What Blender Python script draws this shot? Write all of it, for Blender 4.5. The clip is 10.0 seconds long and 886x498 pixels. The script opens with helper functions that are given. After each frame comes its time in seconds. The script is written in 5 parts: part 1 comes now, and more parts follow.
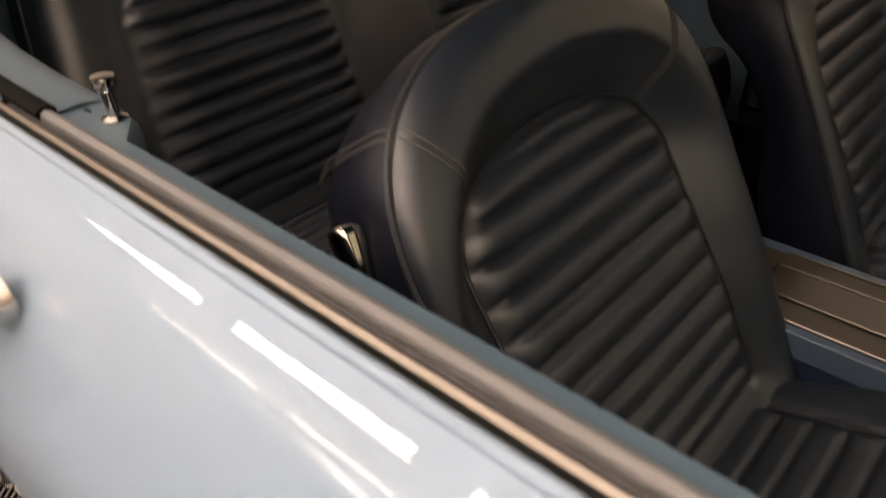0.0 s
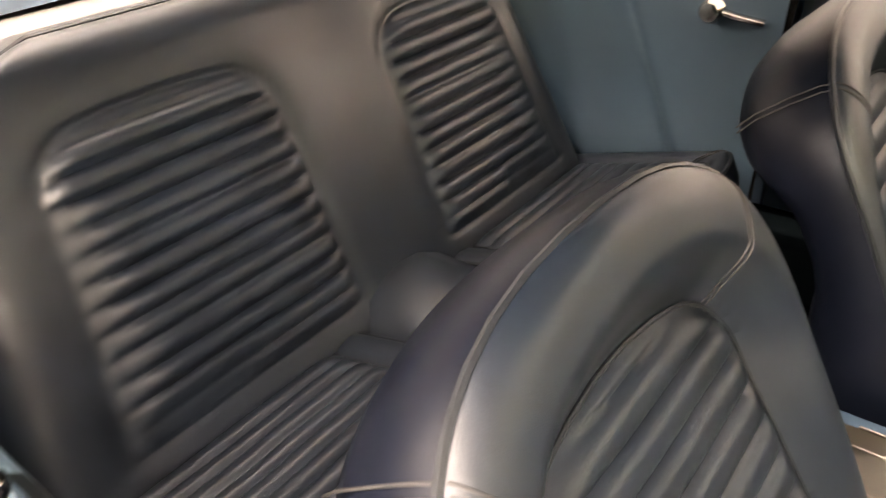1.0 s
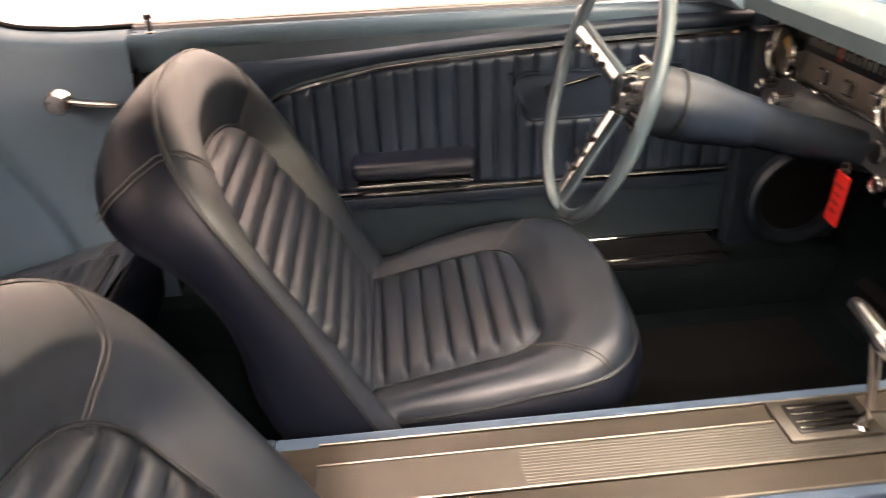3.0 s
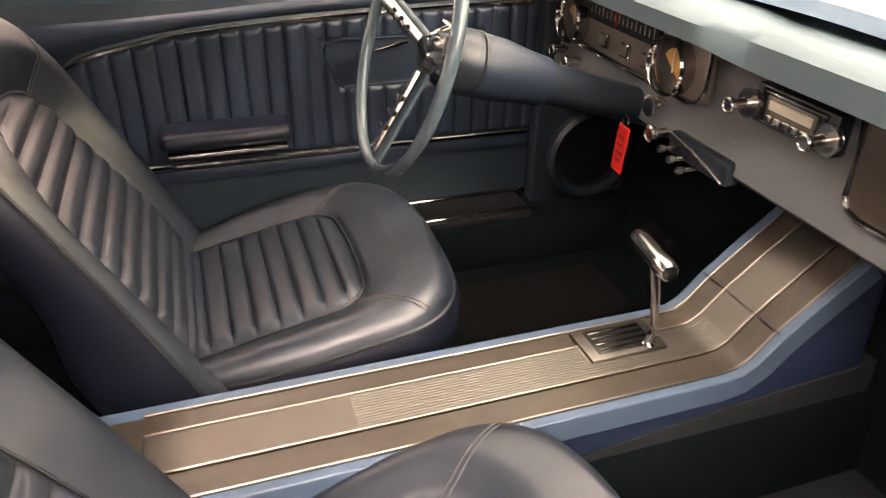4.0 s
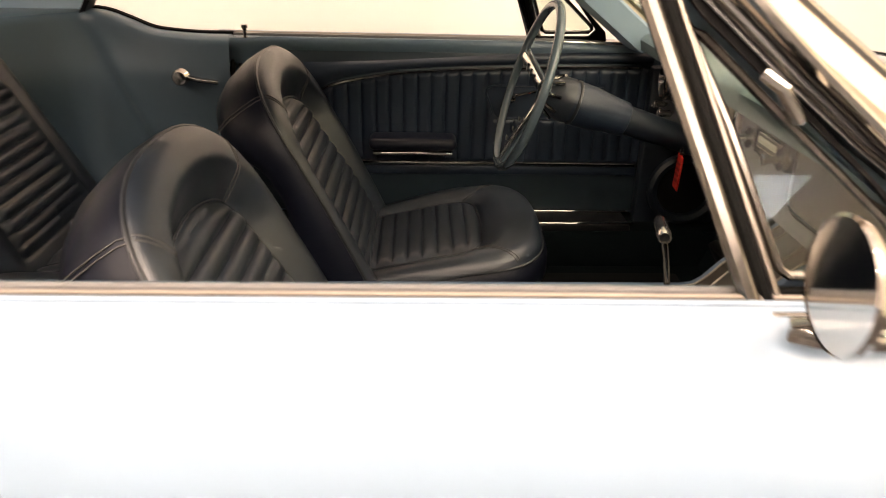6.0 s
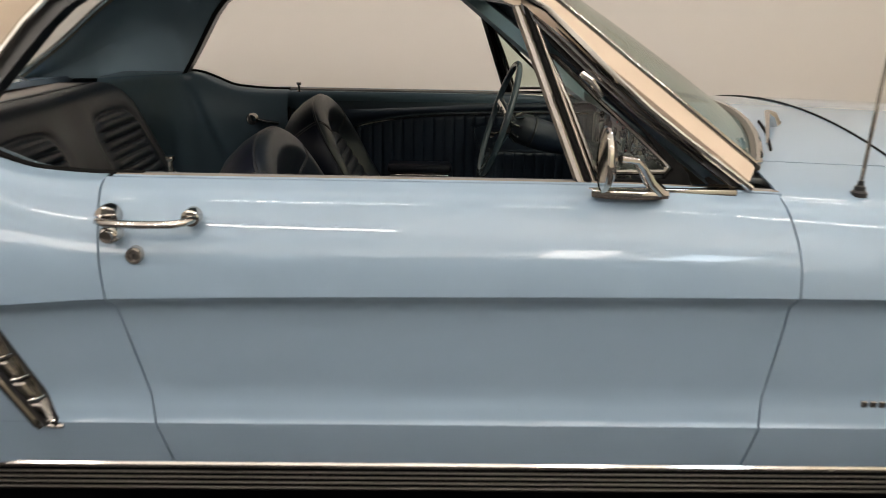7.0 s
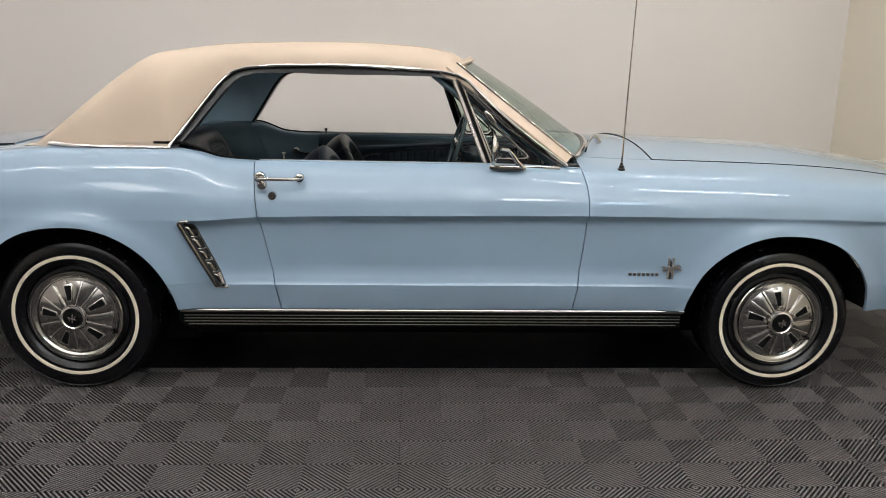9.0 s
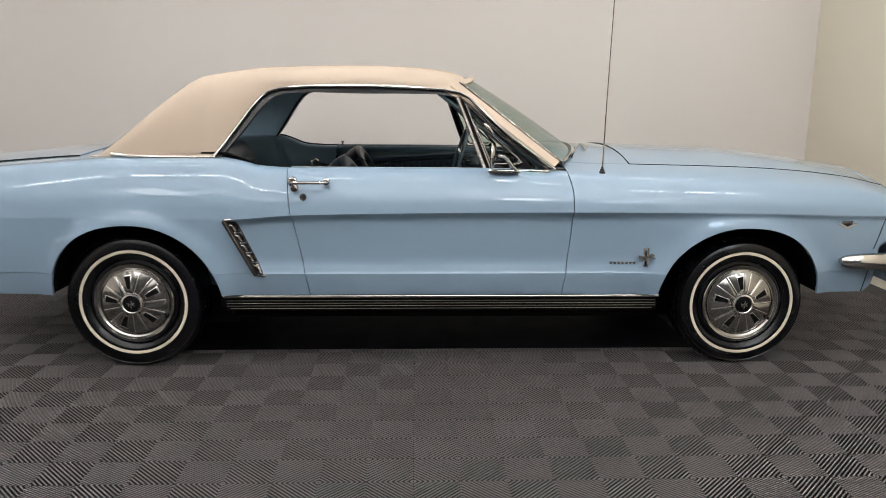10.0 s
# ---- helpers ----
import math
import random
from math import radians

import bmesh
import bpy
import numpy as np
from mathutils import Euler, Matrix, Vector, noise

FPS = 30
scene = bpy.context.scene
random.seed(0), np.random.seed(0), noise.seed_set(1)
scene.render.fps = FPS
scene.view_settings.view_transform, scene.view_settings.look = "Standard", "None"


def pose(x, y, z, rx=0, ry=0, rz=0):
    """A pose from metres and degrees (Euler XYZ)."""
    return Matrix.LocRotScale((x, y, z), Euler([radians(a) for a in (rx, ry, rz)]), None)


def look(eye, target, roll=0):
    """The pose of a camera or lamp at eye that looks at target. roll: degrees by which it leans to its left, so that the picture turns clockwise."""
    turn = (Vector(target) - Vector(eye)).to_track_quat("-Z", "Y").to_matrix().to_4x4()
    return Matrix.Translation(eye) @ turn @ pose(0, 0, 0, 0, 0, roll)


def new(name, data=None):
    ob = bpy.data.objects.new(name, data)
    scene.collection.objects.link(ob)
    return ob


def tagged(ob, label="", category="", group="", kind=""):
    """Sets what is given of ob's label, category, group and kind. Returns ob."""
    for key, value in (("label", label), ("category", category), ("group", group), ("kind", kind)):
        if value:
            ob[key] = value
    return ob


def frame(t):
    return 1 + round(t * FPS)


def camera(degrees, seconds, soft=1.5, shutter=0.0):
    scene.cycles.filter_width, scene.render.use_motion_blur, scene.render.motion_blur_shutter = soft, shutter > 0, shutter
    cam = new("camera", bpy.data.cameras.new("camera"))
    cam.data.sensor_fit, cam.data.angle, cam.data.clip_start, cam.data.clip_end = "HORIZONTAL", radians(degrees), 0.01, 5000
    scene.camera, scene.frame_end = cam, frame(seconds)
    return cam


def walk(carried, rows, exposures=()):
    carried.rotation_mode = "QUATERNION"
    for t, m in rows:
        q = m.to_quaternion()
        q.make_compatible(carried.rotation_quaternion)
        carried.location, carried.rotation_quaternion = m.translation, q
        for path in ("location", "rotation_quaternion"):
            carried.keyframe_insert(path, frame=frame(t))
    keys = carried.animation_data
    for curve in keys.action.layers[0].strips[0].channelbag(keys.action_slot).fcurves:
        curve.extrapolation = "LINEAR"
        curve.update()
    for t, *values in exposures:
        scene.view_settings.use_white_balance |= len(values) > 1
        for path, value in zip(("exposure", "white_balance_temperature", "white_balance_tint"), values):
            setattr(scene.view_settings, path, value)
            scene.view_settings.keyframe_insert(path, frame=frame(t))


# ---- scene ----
cam = camera(62.0, 10.0, soft=0.85, shutter=0.4)
PATH = [
    (0, (-0.063, -0.894, 1.114), (-1.201, 0.293, -0.025), -2.7),
    (0.5, (-0.223, -0.812, 1.146), (-1.368, 0.392, 0.032), -2.6),
    (1, (-0.275, -0.738, 1.177), (-1.347, 0.569, 0.108), -3.2),
    (1.5, (-0.211, -0.687, 1.178), (-1.116, 0.788, 0.175), -3.6),
    (2, (-0.16, -0.662, 1.172), (-0.78, 0.974, 0.202), -4.0),
    (2.5, (-0.149, -0.658, 1.165), (-0.406, 1.077, 0.203), -3.5),
    (3, (-0.167, -0.668, 1.165), (-0.051, 1.083, 0.204), -2.9),
    (3.2, (-0.169, -0.677, 1.161), (0.083, 1.062, 0.204), -2.9),
    (4.3, (-0.17, -0.746, 1.141), (0.427, 0.867, 0.122), 2.0),
    (4.5, (-0.166, -0.776, 1.14), (0.332, 0.862, 0.107), 2.0),
    (5, (-0.136, -0.876, 1.174), (0.137, 0.815, 0.14), 2.5),
    (5.5, (-0.111, -1.036, 1.221), (0.012, 0.72, 0.271), 1.9),
    (5.7, (-0.118, -1.145, 1.222), (-0.022, 0.635, 0.315), 1.6),
    (6.8, (-0.077, -1.91, 1.209), (-0.048, -0.024, 0.544), 0.9),
    (7, (-0.078, -2.072, 1.208), (-0.047, -0.174, 0.58), 1.0),
    (7.5, (-0.09, -2.492, 1.218), (-0.052, -0.574, 0.651), 1.0),
    (8, (-0.071, -2.876, 1.215), (-0.018, -0.946, 0.694), 1.1),
    (8.5, (-0.098, -3.239, 1.215), (-0.027, -1.298, 0.736), 1.1),
    (9, (-0.082, -3.545, 1.215), (0.002, -1.598, 0.764), 1.0),
    (9.5, (-0.069, -3.782, 1.211), (0.01, -1.831, 0.779), 0.7),
    (10, (-0.107, -4.008, 1.222), (-0.036, -2.052, 0.811), 0.4),
]
walk(cam, [(t, look(eye, target, roll)) for t, eye, target, roll in PATH],
     exposures=[(0, -0.35, 8100, 25), (0.5, 0.42, 7800, 31), (1.0, 1.80, 7550, 22), (2.0, 2.35, 7850, 23), (2.5, 2.25, 7850, 28), (3.2, 2.05, 7650, 30), (4.5, 2.2, 7650, 30), (5.0, 2.12, 7600, 31), (5.5, 1.7, 8450, 29), (5.7, 1.3, 8500, 27), (6.8, -0.75, 7000, 13), (7.5, -0.85, 6650, 11), (8.5, -0.8, 6250, 10), (10, -0.75, 6100, 10)])

# ---- world and lamps ----
world = bpy.data.worlds.new("studio_world")
scene.world = world
world.use_nodes = True
world.node_tree.nodes["Background"].inputs[0].default_value = (0.9, 0.92, 1.0, 1)
world.node_tree.nodes["Background"].inputs[1].default_value = 0.15

ROOM = (-5.2, 2.93, -7.2, 1.69, 3.1)   # x0, x1, y0, y1, height


def strip_lamp(x, y, z, length, width, watts, colour=(1.0, 0.95, 0.89)):
    d = bpy.data.lights.new("room_and_fill_lamp", "AREA")
    d.shape, d.size, d.size_y, d.energy, d.color = "RECTANGLE", length, width, watts, colour
    o = new("room_and_fill_lamp", d)
    o.location = (x, y, z)
    return o


# rows at y -0.6, 0.55 and 0.95 are added fill for roof and wall
for lamp_y, watts, xs in ((-3.1, 10.0, (-3.6, -2.1, -0.9)), (-1.9, 10.0, (-3.6, -2.1, -0.6, 0.9, 2.2)), (-0.6, 4.5, (-3.6, -2.1, -0.6)), (0.55, 9.0, (-3.6, -2.1, -0.6, 0.9, 2.2)), (0.95, 5.0, (2.2,))):
    for lamp_x in xs:
        strip_lamp(lamp_x, lamp_y, ROOM[4] - 0.09, 1.2, 0.02, watts)
# added fill lamps hung low, turned up to light the white ceiling
for lamp_y, watts in ((-4.9, 118.0), (-3.0, 92.0), (-1.0, 52.0)):
    for lamp_x, share in ((-2.4, 0.8), (1.1, 1.25)):
        strip_lamp(lamp_x, lamp_y, 2.3, 3.2, 0.04, watts * share).rotation_euler = (math.pi, 0, 0)
for lamp_x, watts, tint in ((-2.9, 20.0, (1.0, 0.97, 0.93)), (1.05, 36.0, (1.0, 0.97, 0.93)), (2.12, 36.0, (0.62, 0.82, 1.0))):
    strip_lamp(lamp_x, -4.75, ROOM[4] - 0.09, 0.52, 1.35, watts, tint)


# ---- materials ----
def material(name, colour, rough=0.5, metal=0.0, coat=0.0, coat_rough=0.05, spec=0.5, var=0.0, scale=20.0,
             bump=0.0, bump_scale=300.0, rough_var=0.0, sheen=0.0, alpha=1.0, stretch=(1, 1, 1)):
    m = bpy.data.materials.new(name)
    m.use_nodes = True
    nt = m.node_tree
    b = nt.nodes["Principled BSDF"]
    b.inputs["Base Color"].default_value = (*colour, 1)
    b.inputs["Roughness"].default_value = rough
    b.inputs["Metallic"].default_value = metal
    b.inputs["Coat Weight"].default_value = coat
    b.inputs["Coat Roughness"].default_value = coat_rough
    b.inputs["Specular IOR Level"].default_value = spec
    b.inputs["Sheen Weight"].default_value = sheen
    tc = nt.nodes.new("ShaderNodeTexCoord")
    mp = nt.nodes.new("ShaderNodeMapping")
    mp.inputs["Scale"].default_value = stretch
    nt.links.new(tc.outputs["Object"], mp.inputs["Vector"])
    if var or rough_var:
        n = nt.nodes.new("ShaderNodeTexNoise")
        n.inputs["Scale"].default_value = scale
        n.inputs["Detail"].default_value = 6
        nt.links.new(mp.outputs["Vector"], n.inputs["Vector"])
        if var:
            mix = nt.nodes.new("ShaderNodeMix")
            mix.data_type = "RGBA"
            mix.inputs[6].default_value = (*[c * (1 - var) for c in colour], 1)
            mix.inputs[7].default_value = (*[min(1, c * (1 + var)) for c in colour], 1)
            nt.links.new(n.outputs["Fac"], mix.inputs[0])
            nt.links.new(mix.outputs[2], b.inputs["Base Color"])
        if rough_var:
            r = nt.nodes.new("ShaderNodeMapRange")
            r.inputs["To Min"].default_value = max(0.02, rough - rough_var)
            r.inputs["To Max"].default_value = rough + rough_var
            nt.links.new(n.outputs["Fac"], r.inputs["Value"])
            nt.links.new(r.outputs["Result"], b.inputs["Roughness"])
    if bump:
        n2 = nt.nodes.new("ShaderNodeTexNoise")
        n2.inputs["Scale"].default_value = bump_scale
        n2.inputs["Detail"].default_value = 3
        nt.links.new(mp.outputs["Vector"], n2.inputs["Vector"])
        bp = nt.nodes.new("ShaderNodeBump")
        bp.inputs["Strength"].default_value = bump
        bp.inputs["Distance"].default_value = 0.002
        nt.links.new(n2.outputs["Fac"], bp.inputs["Height"])
        nt.links.new(bp.outputs["Normal"], b.inputs["Normal"])
    return m


def glass(name, colour, rough=0.0):
    m = bpy.data.materials.new(name)
    m.use_nodes = True
    nt = m.node_tree
    nt.nodes.clear()
    o = nt.nodes.new("ShaderNodeOutputMaterial")
    t = nt.nodes.new("ShaderNodeBsdfTransparent")
    t.inputs[0].default_value = (*colour, 1)
    g = nt.nodes.new("ShaderNodeBsdfGlossy")
    g.inputs["Roughness"].default_value = 0.01
    lw = nt.nodes.new("ShaderNodeLayerWeight")
    lw.inputs[0].default_value = 0.5
    pw = nt.nodes.new("ShaderNodeMath")
    pw.operation = "POWER"
    pw.inputs[1].default_value = 5.0
    f = nt.nodes.new("ShaderNodeMath")
    f.operation = "MULTIPLY_ADD"
    f.inputs[1].default_value = 0.90
    f.inputs[2].default_value = 0.022
    nt.links.new(lw.outputs["Facing"], pw.inputs[0])
    nt.links.new(pw.outputs[0], f.inputs[0])
    mx = nt.nodes.new("ShaderNodeMixShader")
    nt.links.new(f.outputs[0], mx.inputs[0])
    nt.links.new(t.outputs[0], mx.inputs[1])
    nt.links.new(g.outputs[0], mx.inputs[2])
    nt.links.new(mx.outputs[0], o.inputs[0])
    return m


PAINT = material("sky_blue_paint", (0.228, 0.317, 0.412), 0.55, spec=0.18, coat=1.0, coat_rough=0.012, var=0.02, scale=3, bump=0.012, bump_scale=260)
VINYL = material("tan_vinyl_top", (0.52, 0.422, 0.328), 0.62, var=0.05, scale=6, bump=0.35, bump_scale=420)
CHROME = material("chrome", (0.53, 0.505, 0.475), 0.08, metal=1.0, var=0.04, scale=30, rough_var=0.03)
BRIGHT = material("bright_moulding", (0.72, 0.70, 0.67), 0.20, metal=1.0, var=0.05, scale=30, rough_var=0.05)
BRUSHED = material("brushed_aluminium", (0.188, 0.176, 0.156), 0.46, metal=1.0, var=0.08, scale=60, rough_var=0.06, stretch=(0.05, 4, 4))
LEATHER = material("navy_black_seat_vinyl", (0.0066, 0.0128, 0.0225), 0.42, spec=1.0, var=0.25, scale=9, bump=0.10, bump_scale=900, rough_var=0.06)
PIPING = material("seat_piping", (0.018, 0.021, 0.025), 0.42, bump=0.1)
DOORVINYL = material("dark_blue_door_vinyl", (0.010, 0.018, 0.031), 0.40, spec=0.4, var=0.2, scale=12, bump=0.25, bump_scale=480)
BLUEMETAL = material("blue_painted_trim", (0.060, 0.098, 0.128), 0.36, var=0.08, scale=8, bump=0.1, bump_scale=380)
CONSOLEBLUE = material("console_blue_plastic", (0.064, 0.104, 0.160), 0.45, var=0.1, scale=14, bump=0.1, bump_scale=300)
DASHMETAL = material("grey_blue_dash_paint", (0.088, 0.096, 0.100), 0.36, var=0.08, scale=8, bump=0.1, bump_scale=380)
# worn carpet that light reaches, this light put into the colour
LITCARPET = material("lit_worn_carpet", (0.0210, 0.0245, 0.0275), 0.95, spec=0.05, var=0.3, scale=14, bump=1.0, bump_scale=600)
DASHPAD = material("blue_dash_pad", (0.085, 0.125, 0.14), 0.5, var=0.06, scale=10, bump=0.2, bump_scale=420)
WOODGRAIN = material("brown_console_insert", (0.046, 0.037, 0.028), 0.42, var=0.4, scale=18, stretch=(0.3, 3, 3), coat=0.1)
# teal carpet with the footwell's shade put into its colour
CARPET = material("shaded_teal_carpet", (0.0036, 0.0068, 0.0080), 0.95, spec=0.05, var=0.35, scale=120, bump=1.0, bump_scale=700)
BLACK = material("black_rubber", (0.0035, 0.0035, 0.0035), 0.8, spec=0.1, var=0.2, scale=20)
BLACKGLOSS = material("black_plastic", (0.010, 0.010, 0.011), 0.3)
TYRE = material("tyre_rubber", (0.003, 0.003, 0.004), 0.24, spec=0.36, var=0.25, scale=25, bump=0.2, bump_scale=160, rough_var=0.1)
WHITEWALL = material("cream_whitewall", (0.66, 0.58, 0.46), 0.6, var=0.06, scale=14)
GOLD = material("amber_gauge", (0.45, 0.24, 0.06), 0.4, var=0.2, scale=60)
RED = material("red_tag_vinyl", (0.48, 0.02, 0.016), 0.35, var=0.08, scale=40)
DARKRED = material("dark_red_print", (0.20, 0.012, 0.010), 0.45)
GLASS = glass("clear_glass", (0.93, 0.95, 0.94))
GREENGLASS = glass("green_tinted_glass", (0.68, 0.77, 0.69))
WALLPAINT = material("grey_wall_paint", (0.74, 0.70, 0.66), 0.85, var=0.03, scale=1.5, bump=0.05, bump_scale=120)
SIDEWALL = material("cream_wall_paint", (0.76, 0.70, 0.58), 0.85, var=0.03, scale=1.5, bump=0.05, bump_scale=120)
CEILPAINT = material("white_ceiling_paint", (0.85, 0.84, 0.82), 0.9, var=0.03, scale=2)
TILE = material("charcoal_cap_plastic", (0.124, 0.113, 0.112), 0.42, var=0.2, scale=5, bump=0.1, bump_scale=200, rough_var=0.1)
# flat outer tiles: rib caps and groove shade averaged into one colour
TILEFAR = material("averaged_tile_plastic", (0.026, 0.024, 0.024), 0.5, var=0.2, scale=5, bump=0.3, bump_scale=90)
# rib flanks and connectors: same plastic, groove shade put into the colour
TILESIDE = material("groove_shade_plastic", (0.0065, 0.006, 0.006), 0.6, var=0.2, scale=30)
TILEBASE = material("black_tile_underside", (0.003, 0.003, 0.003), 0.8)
STITCH = material("dark_stitching", (0.055, 0.052, 0.050), 0.55)
WHEELBLUE = material("blue_grey_wheel_plastic", (0.062, 0.092, 0.110), 0.25, var=0.1, scale=20, coat=0.4, coat_rough=0.1)
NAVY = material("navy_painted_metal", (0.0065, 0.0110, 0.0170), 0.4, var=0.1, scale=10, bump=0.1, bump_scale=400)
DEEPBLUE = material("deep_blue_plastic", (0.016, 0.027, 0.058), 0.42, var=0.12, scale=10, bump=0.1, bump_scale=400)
LINER = material("blue_headliner_cloth", (0.21, 0.30, 0.37), 0.8, var=0.06, scale=10, bump=0.15, bump_scale=500)
SHELF = material("taupe_shelf_board", (0.24, 0.215, 0.20), 0.6, var=0.08, scale=10, bump=0.1)
# blue trim paint darkened for the shadow low on the inner door
DOORSHELL = material("shaded_teal_metal", (0.017, 0.029, 0.038), 0.40, var=0.08, scale=8, bump=0.1, bump_scale=380)
BEZELGREY = material("grey_brown_bezel", (0.22, 0.19, 0.165), 0.45, metal=0.5, var=0.1, scale=30)
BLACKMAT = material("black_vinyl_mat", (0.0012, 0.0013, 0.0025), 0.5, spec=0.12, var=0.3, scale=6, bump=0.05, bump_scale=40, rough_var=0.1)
COVER = material("brushed_wheel_cover", (0.36, 0.345, 0.325), 0.17, metal=1.0, var=0.06, scale=40, rough_var=0.08)
DARKWALL = material("dark_grey_wall_paint", (0.16, 0.16, 0.16), 0.9, var=0.05, scale=1.5)
SATIN = material("pale_satin_trim", (0.13, 0.128, 0.128), 0.5, var=0.06, scale=30, spec=0.6)
BELT = material("satin_belt_trim", (0.22, 0.194, 0.167), 0.36, metal=1.0, var=0.06, scale=30)
DARKCHROME = material("dark_worn_chrome", (0.20, 0.185, 0.17), 0.22, metal=1.0, var=0.15, scale=60, rough_var=0.08)
# navy vinyl made darker still, for the shade on the seat sides
SEATSIDE = material("shaded_navy_vinyl", (0.0045, 0.0062, 0.0125), 0.42, spec=0.26, var=0.25, scale=9, bump=0.10, bump_scale=900, rough_var=0.06)
IVORY = material("ivory_plastic", (0.55, 0.52, 0.42), 0.4)


# ---- mesh helpers ----
def lerp(a, b, t):
    return a + (b - a) * t


def smooth(a, b, x):
    t = min(1.0, max(0.0, (x - a) / (b - a)))
    return t * t * (3 - 2 * t)


def table(pairs):
    xs = [p[0] for p in pairs]
    ys = [p[1] for p in pairs]
    return lambda x: float(np.interp(x, xs, ys))


def curve_table(pairs):
    """Smooth interpolation (Catmull-Rom) through few points."""
    xs = [p[0] for p in pairs]
    ys = [p[1] for p in pairs]
    n = len(xs)

    def f(x):
        if x <= xs[0]:
            return ys[0]
        if x >= xs[-1]:
            return ys[-1]
        k = max(i for i in range(n - 1) if xs[i] <= x)
        h = xs[k + 1] - xs[k]
        t = (x - xs[k]) / h

        def slope(i):
            if i == 0 or i == n - 1:
                a, b = (0, 1) if i == 0 else (n - 2, n - 1)
                return (ys[b] - ys[a]) / (xs[b] - xs[a])
            s0 = (ys[i] - ys[i - 1]) / (xs[i] - xs[i - 1])
            s1 = (ys[i + 1] - ys[i]) / (xs[i + 1] - xs[i])
            return 0 if s0 * s1 <= 0 else 2 * s0 * s1 / (s0 + s1)
        m0, m1 = slope(k) * h, slope(k + 1) * h
        return ((2 * t ** 3 - 3 * t * t + 1) * ys[k] + (t ** 3 - 2 * t * t + t) * m0
                + (3 * t * t - 2 * t ** 3) * ys[k + 1] + (t ** 3 - t * t) * m1)
    return f


def to_mesh(name, verts, faces, merge=True):
    me = bpy.data.meshes.new(name)
    me.from_pydata([tuple(v) for v in verts], [], faces)
    if merge:
        bm = bmesh.new()
        bm.from_mesh(me)
        bmesh.ops.remove_doubles(bm, verts=bm.verts, dist=1e-5)
        bmesh.ops.recalc_face_normals(bm, faces=bm.faces)
        bm.to_mesh(me)
        bm.free()
    return me


DROP = 0.0   # the cabin sits this much higher than its drawing


def part(name, me, mat, parent, label="", angle=35, solid=0.0, offset=-1.0):
    if isinstance(me, bmesh.types.BMesh):
        bm, me = me, bpy.data.meshes.new(name)
        bm.to_mesh(me)
        bm.free()
    if DROP:
        me.transform(Matrix.Translation((0, 0, DROP)))
    me.materials.clear()
    me.materials.append(mat)
    me.shade_smooth()
    me.set_sharp_from_angle(angle=radians(angle))
    o = new(name, me)
    if parent is not None:
        o.parent = parent
    if solid:
        md = o.modifiers.new("thickness", "SOLIDIFY")
        md.thickness, md.offset = solid, offset
    if label:
        tagged(o, label)
    return o


def grid(name, rows, close_u=False, close_v=False):
    """A sheet through rows of points."""
    nr, nc = len(rows), len(rows[0])
    verts = [p for r in rows for p in r]
    faces = []
    for i in range(nr if close_v else nr - 1):
        for j in range(nc if close_u else nc - 1):
            a, b = i * nc + j, i * nc + (j + 1) % nc
            c, d = ((i + 1) % nr) * nc + (j + 1) % nc, ((i + 1) % nr) * nc + j
            faces.append((a, b, c, d))
    return to_mesh(name, verts, faces)


def sweep(name, points, radius, sides=8, flat=1.0, closed=False, caps=True, up=(0, 0, 1), radii=None):
    """A tube along a polyline; flat squeezes it along the second axis."""
    pts = [Vector(p) for p in points]
    n = len(pts)
    verts, faces = [], []
    for i, p in enumerate(pts):
        if closed:
            d = pts[(i + 1) % n] - pts[i - 1]
        else:
            d = pts[min(i + 1, n - 1)] - pts[max(i - 1, 0)]
        d.normalize()
        a = d.cross(Vector(up))
        if a.length < 1e-4:
            a = d.cross(Vector((0, 1, 0)))
        a.normalize()
        b = a.cross(d)
        r = radii[i] if radii else radius
        for k in range(sides):
            w = 2 * math.pi * (k + 0.5) / sides
            verts.append(p + a * (r * math.cos(w)) + b * (r * flat * math.sin(w)))
    for i in range(n if closed else n - 1):
        for k in range(sides):
            i2, k2 = (i + 1) % n, (k + 1) % sides
            faces.append((i * sides + k, i * sides + k2, i2 * sides + k2, i2 * sides + k))
    if caps and not closed:
        faces.append(tuple(range(sides)))
        faces.append(tuple((n - 1) * sides + k for k in range(sides)))
    return to_mesh(name, verts, faces)


def lathe(name, profile, centre, axis="y", seg=64):
    """Turns a profile of (radius, along) round an axis through centre."""
    rows = []
    for r, a in profile:
        row = []
        for k in range(seg):
            w = 2 * math.pi * k / seg
            c, s = r * math.cos(w), r * math.sin(w)
            row.append({"y": (centre[0] + c, centre[1] + a, centre[2] + s),
                        "z": (centre[0] + c, centre[1] + s, centre[2] + a),
                        "x": (centre[0] + a, centre[1] + c, centre[2] + s)}[axis])
        rows.append(row)
    return grid(name, rows, close_u=True)


